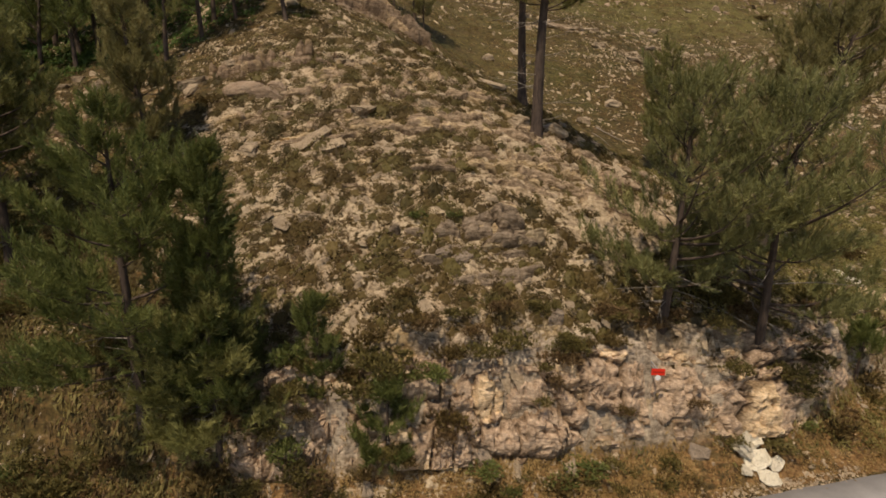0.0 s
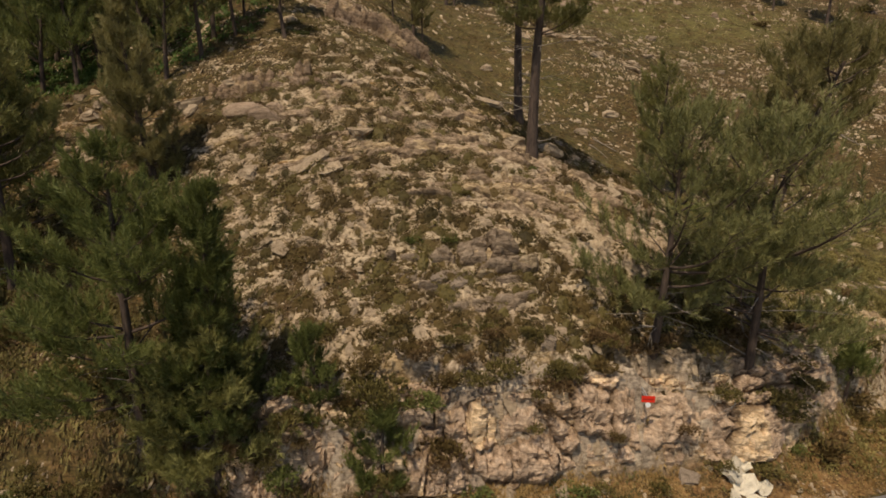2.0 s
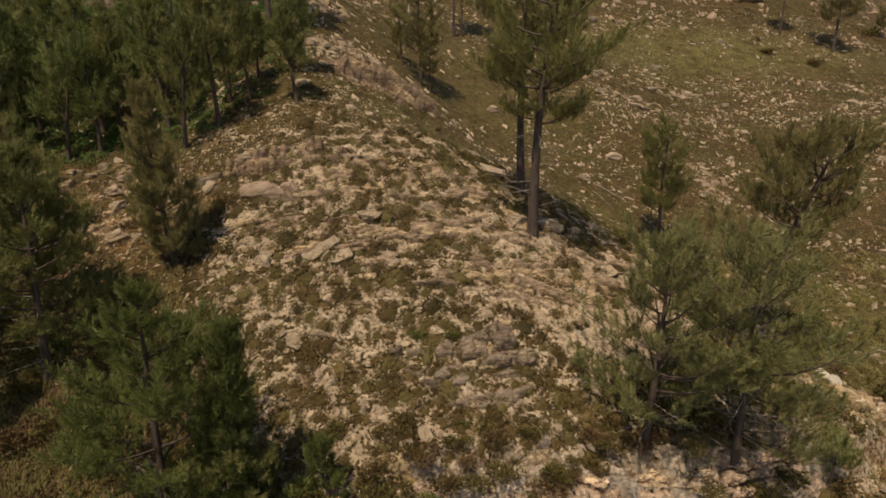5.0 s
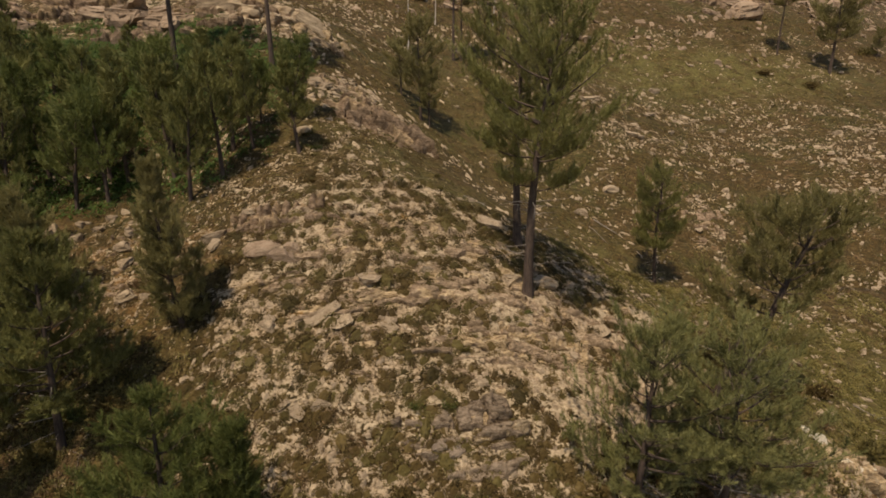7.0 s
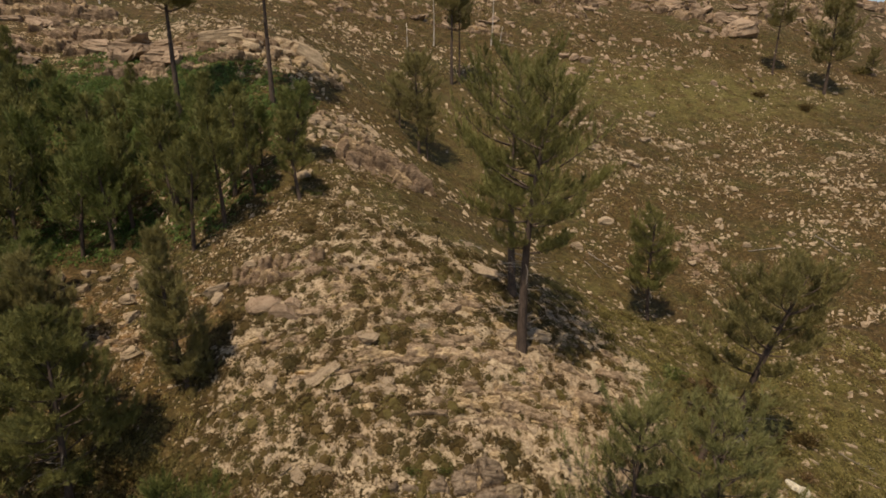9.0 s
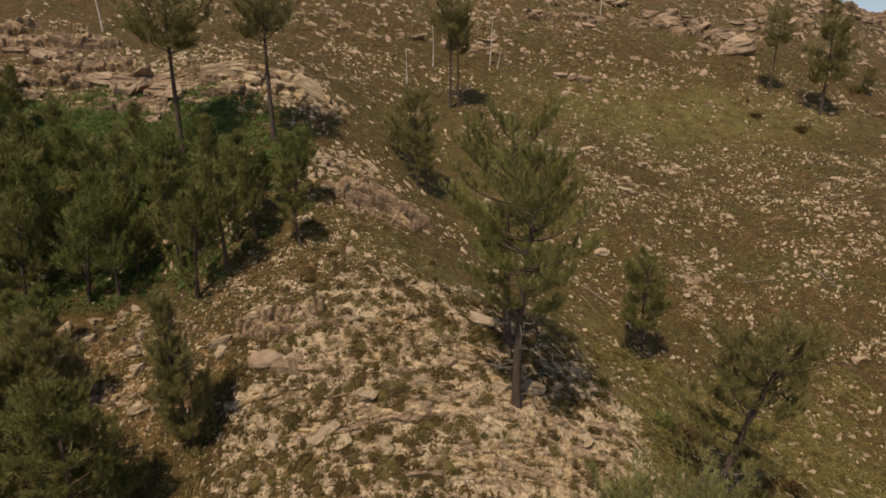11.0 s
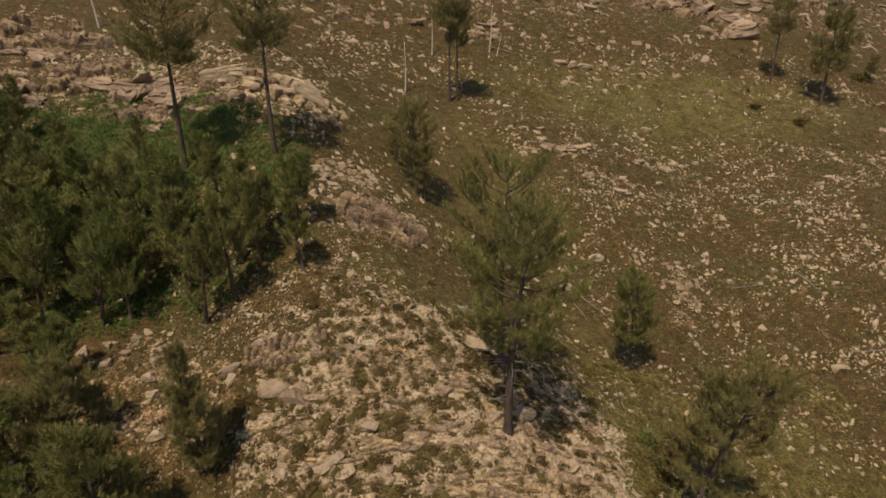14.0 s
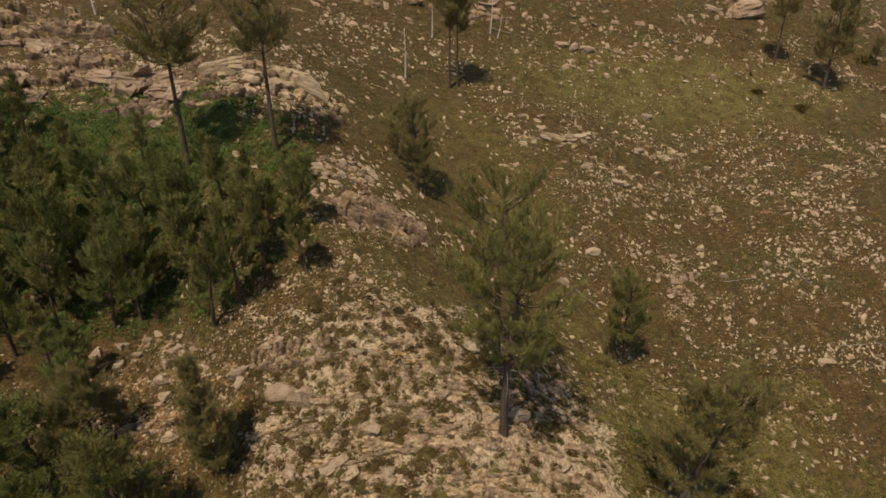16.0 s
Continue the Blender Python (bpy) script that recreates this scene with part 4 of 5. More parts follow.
    def fill(n, x0, x1, y0, y1, r0, r1, odds, rule=None):
        k = 0
        while k < n:
            x, y = rng.uniform(x0, x1), rng.uniform(y0, y1)
            if rule and not rule(x, y):
                continue
            shrub(str(rng.choice(keys, p=odds)), x, y, rng.uniform(r0, r1))
            k += 1

    above = lambda x, y: y > float(road_edge(x)) + 1.0
    fill(48, -22, -7.5, 13.0, 23, 0.55, 1.45, (0.30, 0.25, 0.16, 0.21, 0.08), above)
    fill(34, -17, -6.5, 12.0, 17, 0.4, 0.9, (0.36, 0.24, 0.1, 0.2, 0.1), above)
    fill(46, 9.5, 25, 19.5, 34, 0.6, 1.4, (0.35, 0.3, 0.2, 0.1, 0.05), lambda x, y: above(x, y) and not (x < 15 and y > 23))
    fill(12, 12, 22, 33, 47, 0.4, 0.9, (0.35, 0.35, 0.2, 0.05, 0.05))
    fill(22, -34, -16, 21, 33, 0.5, 1.1, (0.3, 0.3, 0.25, 0.1, 0.05))
    fill(14, -12, 2, 37, 46, 0.4, 0.8, (0.3, 0.3, 0.3, 0.05, 0.05))
    fill(30, -7, 16, 15.8, 20.5, 0.35, 0.8, (0.35, 0.3, 0.15, 0.1, 0.1), lambda x, y: float(cut_foot(x)) + 1.3 < y < float(cut_foot(x)) + 4.2)
    for x, y, r, key in ((1.5, 15.7, 0.85, "green"), (5.0, 16.1, 1.0, "green"), (5.9, 16.2, 0.8, "olive"), (2.9, 15.7, 0.6, "olive"), (-14.1, 15.6, 0.9, "olive"), (-11.9, 15.4, 0.8, "olive2"), (-13.7, 14.9, 0.8, "green"), (-15.4, 16.9, 0.9, "green")):
        shrub(key, x, y, r, 0.45 * r, "low spreading green shrub at the foot of the bank")
    fill(26, -17, -8, 13.4, 15.8, 0.3, 0.7, (0.3, 0.25, 0.1, 0.3, 0.05), above)
    for i in range(12):
        x = -7 + i * 1.95 + rng.uniform(-0.6, 0.6)
        shrub(("olive", "green", "olive2", "heather", "olive")[i % 5], x, float(cut_foot(x)) + rng.uniform(-0.7, 0.1), rng.uniform(0.45, 0.95), rng.uniform(0.35, 0.7))


def ball(level):
    bm = bmesh.new()
    bmesh.ops.create_icosphere(bm, subdivisions=level + 1, radius=1)
    v = np.array([p.co[:] for p in bm.verts])
    f = np.array([[q.index for q in face.verts] for face in bm.faces])
    bm.free()
    return v, f


def cushion_template(seed, n, core=None, leaf=(0.42, 0.3)):
    """A low mound: a lumpy core with many small leaves standing out of it."""
    rng = np.random.default_rng(seed)
    a, e = rng.uniform(0, 6.28, n), np.arcsin(rng.uniform(0.02, 1, n))
    d = np.stack([np.cos(a) * np.cos(e), np.sin(a) * np.cos(e), np.sin(e)], 1)
    lump = (0.72 if core is not None else 0.64) + 0.7 * (fbm(d[:, 0] * 2 + 5, d[:, 1] * 2, d[:, 2] * 2, seed, 3) - 0.5)
    v, f, _ = blades(rng, d * lump[:, None], d + np.array([0, 0, 0.4]), 1, leaf[0], leaf[1], 0.75)
    if core is not None:
        cv, cf = ball(core)
        cf = cf[(cv[cf][:, :, 2] > -0.75).all(1)]
        cv = cv * (0.60 + 0.9 * (fbm(cv[:, 0] * 3 + 5, cv[:, 1] * 3, cv[:, 2] * 3, seed, 3) - 0.5))[:, None]
        v, f = np.concatenate([v, cv]), np.concatenate([f, cf + len(v)])
    return v, f


def apart(rng, gap, x0, x1, y0, y1, keep):
    """Places that keep some distance from one another, one at most in each cell of a shaken grid."""
    X, Y = np.meshgrid(np.arange(x0, x1, gap), np.arange(y0, y1, gap))
    p = np.stack([X.ravel() + 0.5 * gap * (np.floor(Y.ravel() / gap) % 2), Y.ravel()], 1) + rng.uniform(-0.42, 0.42, (X.size, 2)) * gap
    return p[rng.uniform(0, 1, len(p)) < keep(p[:, 0], p[:, 1])]


def spread(rng, n, x0, x1, y0, y1, keep, clump=3.0, seed=60, even=0.15):
    """Random places in a stretch of the plan, kept by a chance that may follow a field and gathers in clumps."""
    out = np.zeros((0, 2))
    while len(out) < n:
        p = np.stack([rng.uniform(x0, x1, n), rng.uniform(y0, y1, n)], 1)
        c = smooth(0.35, 0.62, fbm(p[:, 0] / clump, p[:, 1] / clump, seed=seed, octaves=3))
        ok = rng.uniform(0, 1, n) < keep(p[:, 0], p[:, 1]) * (even + (1 - even) * c)
        out = np.concatenate([out, p[ok]])
    return out[:n]


def stuff(name, label, category, material, template, faces, p, size, rng, sink, flat=True, turn=6.0, tilt=0.0):
    z = height(p[:, 0], p[:, 1]) - sink * size[:, 2]
    v, f, tint = scatter(template, faces, np.stack([p[:, 0], p[:, 1], z], 1), size, rng.normal(0, turn, len(p)), rng.uniform(0, 1, len(p)), [g + rng.normal(0, tilt, len(p)) for g in slope(p[:, 0], p[:, 1])])
    ob = new(name, mesh_of(name, v, f, material, flat, tint=tint))
    tagged(ob, label, category, kind="stuff")


def off_verge(x, y):
    return (y > road_edge(x) + 0.5) * 1.0


def build_cushions():
    rng = np.random.default_rng(23)
    t, f = cushion_template(1, 190, 0, (0.26, 0.11))
    on_knoll = lambda x, y: np.maximum(patch(x, y, -0.8, 27, 13, 13), patch(x, y, -8, 22.5, 7.5, 6)) * (1 - 0.5 * patch(x, y, 6.5, 26.5, 6, 4.5, 0.5)) * (1 - wallness(x, y)) * (slope(x, y)[1] < 1.1)
    p = apart(rng, 0.5, -15, 13, 17.5, 40, lambda x, y: on_knoll(x, y) * (0.7 - 0.2 * smooth(26, 34, y)) * (0.35 + 1.3 * fbm(x / 2, y / 1.4, seed=61)))
    s = 0.2 + 0.34 * rng.uniform(0, 1, len(p)) ** 1.4
    stuff("heather_cushions", "low brown-olive heather cushions on the bare rock", "heather", HEATHER, t, f, p, np.stack([s * 1.15, s * 0.85, s * rng.uniform(0.65, 1.0, len(p))], 1), rng, 0.1, turn=0.4)
    p = apart(rng, 0.8, -15, 13, 16.5, 40, lambda x, y: on_knoll(x, y) * 0.85 * (0.3 + 1.4 * fbm(x / 3, y / 3, seed=62)))
    s = 0.24 + 0.46 * rng.uniform(0, 1, len(p)) ** 1.7
    stuff("gorse_cushions", "low olive green gorse cushions between pale ledges", "gorse", GORSE, t, f, p, np.stack([s * 1.15, s * 0.85, s * rng.uniform(0.6, 0.95, len(p))], 1), rng, 0.1, turn=0.4)
    t2, f2 = cushion_template(2, 22, None, (0.40, 0.19))
    t3, f3 = cushion_template(3, 30, None, (0.55, 0.13))
    t4, f4 = cushion_template(4, 44, None, (0.36, 0.16))
    p = spread(rng, 7000, -50, 85, 15, 125, lambda x, y: (1 - 0.6 * bareness(x, y)) * off_verge(x, y) * (1 - 0.9 * np.maximum(patch(x, y, -0.8, 27, 12.5, 12.5, 0.2), patch(x, y, -7.5, 23, 7, 5.5))), 6, 63)
    s = rng.uniform(0.2, 0.5, len(p)) * (1 + p[:, 1] / 130)
    stuff("heath_tufts", "tufts of olive heath over the whole slope", "heath", OLIVE, t2, f2, p, np.stack([s, s, s * rng.uniform(0.35, 0.7, len(p))], 1), rng, 0.1)
    p = spread(rng, 7000, -40, 85, 14, 125, lambda x, y: (1 - 0.8 * bareness(x, y)) * off_verge(x, y) * (1 - 0.9 * patch(x, y, -0.8, 27, 12.5, 12.5, 0.2)), 8, 64)
    s = rng.uniform(0.2, 0.5, len(p)) * (1 + p[:, 1] / 130)
    stuff("dry_grass_tufts", "tufts of dry brown grass over the whole slope", "grass", STRAW, t2, f2, p, np.stack([s, s, s * rng.uniform(0.3, 0.6, len(p))], 1), rng, 0.1)
    p = spread(rng, 2600, -26, -6, 12.0, 26, lambda x, y: off_verge(x, y) * smooth(-6, -9, x) * (1 - 0.6 * smooth(17, 20, y)) * (1 - 0.9 * patch(x, y, -7.5, 23, 7, 5.5)), 2.5, 67)
    s = rng.uniform(0.22, 0.55, len(p))
    stuff("bank_undergrowth", "olive undergrowth below the pines on the bank", "undergrowth", OLIVE, t4, f4, p, np.stack([s, s, s * rng.uniform(0.5, 1.0, len(p))], 1), rng, 0.1)
    p = spread(rng, 1300, -26, -4, 12.5, 22, off_verge, 2.0, 68)
    s = rng.uniform(0.2, 0.5, len(p))
    stuff("dead_bracken", "rusty dead bracken on the wooded bank", "bracken", RUSSET, t4, f4, p, np.stack([s, s, s * rng.uniform(0.4, 0.8, len(p))], 1), rng, 0.1)
    p = spread(rng, 3000, 9, 38, 17.5, 44, lambda x, y: off_verge(x, y) * (1 - wallness(x, y)) * (1 - patch(x, y, 9.0, 27.0, 5.5, 5.0)) * (1 - 0.9 * patch(x, y, 10.2, 31.0, 5.0, 6.5)), 2.5, 69)
    s = rng.uniform(0.22, 0.55, len(p))
    stuff("pine_undergrowth", "olive green undergrowth below the pines", "undergrowth", MEADOW, t4, f4, p, np.stack([s, s, s * rng.uniform(0.5, 1.0, len(p))], 1), rng, 0.1)
    p = spread(rng, 3000, -36, -2, 24, 48, lambda x, y: 1 - 0.9 * patch(x, y, -0.8, 27, 12.5, 11, 0.2), 2.5, 72)
    s = rng.uniform(0.14, 0.42, len(p))
    stuff("saddle_tufts", "brown heather tufts on the saddle below the grove", "heather", HEATHER, t2, f2, p, np.stack([s * 1.2, s, s * rng.uniform(0.4, 0.8, len(p))], 1), rng, 0.1)
    p = spread(rng, 5600, -56, -14, 37, 66, lambda x, y: np.maximum(patch(x, y, -35, 55.5, 18, 9), 0.55 * patch(x, y, -30, 45, 15, 8)), 4, 65, 0.5)
    s = rng.uniform(0.35, 0.75, len(p))
    stuff("bracken", "bright green bracken between young pines", "bracken", BRACKEN, t2, f2, p, np.stack([s, s, s * rng.uniform(0.6, 1.0, len(p))], 1), rng, 0.1)
    p = spread(rng, 1900, -12, 24, 12, 21, lambda x, y: (y > road_edge(x) + 0.1) * (y < cut_foot(x) + 0.4) * 1.0, 2, 66)
    s = rng.uniform(0.12, 0.3, len(p))
    stuff("verge_grass", "straw-coloured grass on the road verge", "grass", VERGE_STRAW, t3, f3, p, np.stack([s, s, s * rng.uniform(0.5, 1.0, len(p))], 1), rng, 0.1)


# ---- stone ----
def rock_shape(seed, level, box=0.55, cuts=9, rough=0.12, bedding=0.0):
    """A broken block of stone: a rounded box, split along planes, roughened, bedded in layers."""
    rng = np.random.default_rng(seed)
    v, f = ball(level)
    v = np.sign(v) * np.abs(v) ** box
    v /= np.abs(v).max()
    for _ in range(cuts):
        n = rng.normal(0, 1, 3)
        n /= np.linalg.norm(n)
        over = np.maximum(v @ n - rng.uniform(0.55, 0.9), 0)
        v = v - over[:, None] * n
    s = seed * 3.7
    w = fbm(v[:, 0] * 1.6 + s, v[:, 1] * 1.6, v[:, 2] * 1.6, seed, 4, 0.6) - 0.5
    if bedding:
        layer = v[:, 2] * 4.5 + v[:, 0] * 0.8 + 1.2 * w
        w = w + bedding * (np.abs((layer % 1) - 0.5) * 2 - 0.5)
    length = np.linalg.norm(v, axis=1)[:, None]
    v = v * (1 + rough * 2.2 * w[:, None] / (length + 0.3))
    return v, f


ROCKS = {}


def rock_mesh(kind, material):
    """Shared stone meshes: block, slab, round."""
    key = (kind, material.name)
    if key not in ROCKS:
        sort = kind[:-1]
        seed = {"block": 100, "slab": 200, "round": 300}[sort] + int(kind[-1])
        box, cuts, rough, bed = {"block": (0.42, 10, 0.24, 0.5), "slab": (0.5, 8, 0.22, 0.6), "round": (0.8, 5, 0.17, 0.12)}[sort]
        v, f = rock_shape(seed, 2, box, cuts, rough, bed)
        ROCKS[key] = mesh_of("rock", v, f, material)
    return ROCKS[key]


def stone(kind, x, y, size, material=ROCK, turn=0.0, tip=(0, 0), sink=0.35, parent=None, name="boulder", lift=0.0):
    ob = new(name, rock_mesh(kind, material))
    gx, gy = slope(np.array([x]), np.array([y]))
    lay = pose(0, 0, 0, 0.8 * math.degrees(math.atan(float(np.clip(gy[0], -1, 1)))), -0.8 * math.degrees(math.atan(float(np.clip(gx[0], -1, 1)))))
    m = pose(x, y, gz(x, y) + size[2] * (1 - 2 * sink) + lift) @ lay @ pose(0, 0, 0, tip[0], tip[1], turn) @ Matrix.Diagonal((*size, 1))
    if parent:
        ob.parent = parent
        m = parent.matrix_basis.inverted() @ m
    ob.matrix_basis = m
    return ob


def build_boulders():
    rng = np.random.default_rng(31)
    named = ((-6.6, 26.6, (1.15, 0.42, 0.3), "slab1", 32, "long tilted pale stone slab on the knoll"),
             (-20.8, 31.8, (0.6, 0.45, 0.4), "block3", 10, "angular pale boulder in brown grass"),
             (-25.8, 34.5, (0.55, 0.45, 0.35), "block1", 40, "pale boulder in brown grass"),
             (-19.1, 29.0, (0.75, 0.5, 0.45), "block2", 20, "angular pale boulder beside a pine"),
             (-21.4, 33.0, (0.7, 0.5, 0.4), "block2", 0, "wedge-shaped pale boulder in brown grass"),
             (-18.0, 29.0, (0.5, 0.35, 0.3), "block3", 0, "small angular boulder beside a pine"),
             (-28.2, 35.5, (0.6, 0.5, 0.4), "block3", 70, "broken boulder under young pines"),
             (-11.9, 44.0, (0.75, 0.5, 0.4), "round2", 0, "pale boulder in short grass"),
             (4.2, 30.6, (0.7, 0.5, 0.6), "block3", 0, "boulder at the foot of an old pine"),
             (6.6, 31.6, (1.0, 0.7, 0.4), "slab2", 30, "shaded flat boulder below an old pine"),
             (3.2, 36.6, (1.0, 0.7, 0.5), "slab1", 0, "flat pale boulder beside old pines"))
    upper = ((33.3, 89.8, (1.0, 0.8, 0.7), "block1", 15, "lone pale boulder on green grass"),
             (48.7, 101.3, (0.9, 0.8, 0.7), "round1", 0, "lone pale boulder on green grass"),
             (5.1, 64.0, (0.8, 0.6, 0.55), "block2", 30, "pale boulder on brown grass"),
             (41.0, 47.1, (0.8, 0.7, 0.5), "block3", 10, "pale boulder on the stony slope"),
             (26.2, 107.0, (1.6, 1.1, 1.0), "block1", 20, "large pinkish boulder on the slope"),
             (24.0, 107.5, (1.1, 0.9, 0.8), "block2", 50, "pinkish boulder beside a larger one"),
             (22.0, 108.5, (1.3, 0.9, 0.7), "slab1", 0, "pale flat boulder on the slope"),
             (18.5, 58.9, (1.0, 0.6, 0.4), "slab2", 10, "flat pale stone in the grass"),
             (14.2, 54.2, (0.8, 0.6, 0.5), "block2", 0, "pale stone on the grass slope"))
    for x, y, size, kind, turn, label in named + upper:
        tagged(stone(kind, x, y, size, turn=turn, tip=(rng.uniform(-10, 10), rng.uniform(-12, 12)), material=RED_ROCK if y > 100 else ROCK), label, "boulder")
    spots = spread(rng, 90, 10, 80, 50, 118, lambda x, y: np.ones_like(x), 9, 71)
    for x, y in spots:
        s = rng.uniform(0.22, 0.5)
        tagged(stone(str(rng.choice(("block1", "block2", "slab1", "round1", "slab2"))), x, y, (s * rng.uniform(1, 1.7), s, s * rng.uniform(0.5, 0.9)), turn=rng.uniform(0, 360)),
               "pale weathered stone lying in the grass", "stone", "stones on the slope")
    # fresh fallen slabs beside the road
    for x, y, size, turn, tip in ((11.7, 16.75, (0.5, 0.42, 0.3), 20, (20, -10)), (12.0, 16.25, (0.42, 0.34, 0.16), 0, (12, 8)), (11.35, 17.0, (0.5, 0.4, 0.4), 70, (25, 10)), (12.45, 16.7, (0.34, 0.26, 0.2), 40, (15, -5)), (11.2, 16.35, (0.24, 0.2, 0.14), 90, (10, 12)), (11.8, 17.3, (0.4, 0.3, 0.34), 120, (15, 20))):
        tagged(stone("slab1", x, y, size, PALE_ROCK, turn, tip, 0.3), "fresh cream-white fallen stone slab beside the road", "boulder", "fallen slabs")


def build_loose_stones():
    rng = np.random.default_rng(37)
    for i, (n, x0, x1, y0, y1, lo, hi, mat, name, label, clump, field) in enumerate((
            (16500, 8, 90, 34, 116, 0.05, 0.2, ROCK, "loose_stones", "countless pale stones strewn over the brown grass slope", 4.0, lambda x, y: (0.05 + 2.2 * np.clip(bareness(x, y) - 0.1, 0, 0.4) * (0.35 + 1.3 * fbm(x / 11, y / 8, seed=91))) * (1 - 0.85 * greenness(x, y))),
            (3600, -14, 13, 16, 40, 0.04, 0.17, ROCK, "knoll_rubble", "pale rubble between the heather cushions", 2.5, lambda x, y: patch(x, y, -0.8, 27, 13, 13)),
            (6200, -70, 140, 100, 185, 0.10, 0.55, RED_ROCK, "upper_slope_rubble", "pinkish rubble along the top of the hill", 10, lambda x, y: (0.2 + bareness(x, y))),
            (6000, -62, 10, 40, 105, 0.06, 0.30, ROCK, "left_slope_rubble", "pale stones below the rock ledges", 5, lambda x, y: (0.1 + bareness(x, y)) * (1 - greenness(x, y))),
            (3400, -36, -4, 14, 48, 0.05, 0.17, ROCK, "bank_rubble", "pale stones on the wooded bank", 4, lambda x, y: 0.3 + bareness(x, y)),
            (1700, 7, 32, 19.5, 46, 0.05, 0.22, ROCK, "pine_bank_rubble", "pale stones in the grass below the pines", 3, lambda x, y: (0.2 + bareness(x, y)) * (1 - wallness(x, y))),
            (600, -10, 24, 14, 21, 0.03, 0.13, ROCK, "verge_rubble", "small cream stones fallen on the verge", 2, lambda x, y: (y > road_edge(x) + 0.1) * (y < cut_foot(x) + 1.0) * 1.0),
            (2200, -2, 24, 12.5, 18.5, 0.015, 0.07, ROCK, "road_gravel", "fine pale gravel along the asphalt edge", 1.5, lambda x, y: (y > road_edge(x) - 0.25) * (y < road_edge(x) + 0.35) * 1.0))):
        v, f = rock_shape(400 + i, 0, 0.4, 9, 0.4)
        p = spread(rng, n, x0, x1, y0, y1, field, clump, 80 + i, 0.06)
        s = lo + (hi - lo) * rng.uniform(0, 1, n) ** 3.6
        stuff(name, label, "stones", mat, v, f, p, np.stack([s * rng.uniform(1.0, 2.6, n), s * rng.uniform(0.7, 1.3, n), s * rng.uniform(0.35, 1.0, n)], 1), rng, 0.15, turn=0.8, tilt=0.35)


def bedded(x, s, thick, width, seed, dip=0.08, rounding=0.3):
    """Rock split along uneven beds and staggered upright joints: how far each place stands out, how deep in a joint it lies, and its block's tone."""
    warp = fbm(x / (width * 2), s / (thick * 3), seed=seed, octaves=3) - 0.5
    v = (s + dip * x) / thick + 1.3 * warp
    v = v + 0.35 * np.sin(v * 2.1 + seed)
    bed = np.floor(v).astype(np.int64)
    fv, zero = v - bed, np.zeros_like(bed)
    wide = width * (0.55 + 0.95 * hashed(bed, zero, 0, seed))
    u = x / wide + 5 * hashed(bed, zero + 1, 0, seed) + 0.7 * (fbm(x / width, s / thick * 0.8, seed=seed + 1, octaves=3) - 0.5)
    block = np.floor(u).astype(np.int64)
    fu = u - block
    edge = np.minimum(np.minimum(fu, 1 - fu) * wide, np.minimum(fv, 1 - fv) * thick)
    lean = (fv - 0.5) * (hashed(bed, block, 4, seed) - 0.2) + (fu - 0.5) * (hashed(bed, block, 5, seed) - 0.5)
    push = (hashed(bed, block, 2, seed) - 0.45) * 0.9 + (hashed(bed, zero, 3, seed) - 0.5) * 0.5 + 0.6 * lean
    push = push - 0.4 * (1 - smooth(0, rounding * thick, edge)) ** 2
    return push, 1 - smooth(0.02 * thick, 0.13 * thick, edge), hashed(bed, block, 6, seed)


def rock_sheet(parent, cx, cy, rx, ry, step, big, small, amp, material, seed, gaps=0.0, upright=0.0):
    """A patch of bedrock breaking through the soil: plates with joints, pushed out along the slope's normal."""
    U, V = np.meshgrid(np.arange(cx - rx * 1.25, cx + rx * 1.25, step), np.arange(cy - ry * 1.25, cy + ry * 1.25, step * 0.72))
    x, y = U.ravel(), V.ravel()
    gx, gy = slope(x, y, 0.6)
    n = np.stack([-gx, -gy * (1 - upright), np.ones_like(gx)], 1)
    n /= np.linalg.norm(n, axis=1)[:, None]
    warp = 0.8 * (fbm(x / big[0], y / big[1], seed=seed, octaves=3) - 0.5)
    p1, j1, tone = bedded(x, y, big[1], big[0], seed + 1, -0.12)
    p2, j2, tone2 = bedded(x, y, small[1], small[0], seed + 2, 0.06)
    rough = fbm(x / (small[0] * 0.5), y / (small[1] * 0.5), seed=seed + 3, octaves=4, rough=0.6) - 0.5
    push = amp * (p1 + 0.25 * p2 + 0.3 * rough + 0.2 * warp + 0.12)
    edge = np.sqrt(((x - cx) / rx) ** 2 + ((y - cy) / ry) ** 2) + 0.9 * (fbm(x / (big[0] * 1.4), y / (big[1] * 1.4), seed=seed + 4, octaves=3) - 0.5)
    show = 1 - smooth(0.72, 1.05, edge)
    if gaps:
        show = show * smooth(gaps - 0.05, gaps + 0.05, fbm(x / 2.2, y / 1.1, seed=seed + 5, octaves=3))
    p = np.stack([x, y, land(x, y) + 0.6 * relief(x, y)], 1) + n * (push * show - (0.5 * amp + 0.15) * (1 - show))[:, None]
    w, h = U.shape[1], U.shape[0]
    i = (np.arange(h - 1)[:, None] * w + np.arange(w - 1)[None, :]).ravel()
    f = np.stack([i, i + 1, i + w + 1, i + w], 1)
    f = f[show[f].max(1) > 0.02]
    used, f = np.unique(f, return_inverse=True)
    me = mesh_of("rock_sheet", p[used] - np.array(parent.matrix_basis.translation), f.reshape(-1, 4), material, tone=(0.62 * tone + 0.38 * tone2)[used], joint=np.maximum(j1, 0.5 * j2)[used])
    part("rock_sheet", me, parent, "jointed bedrock")


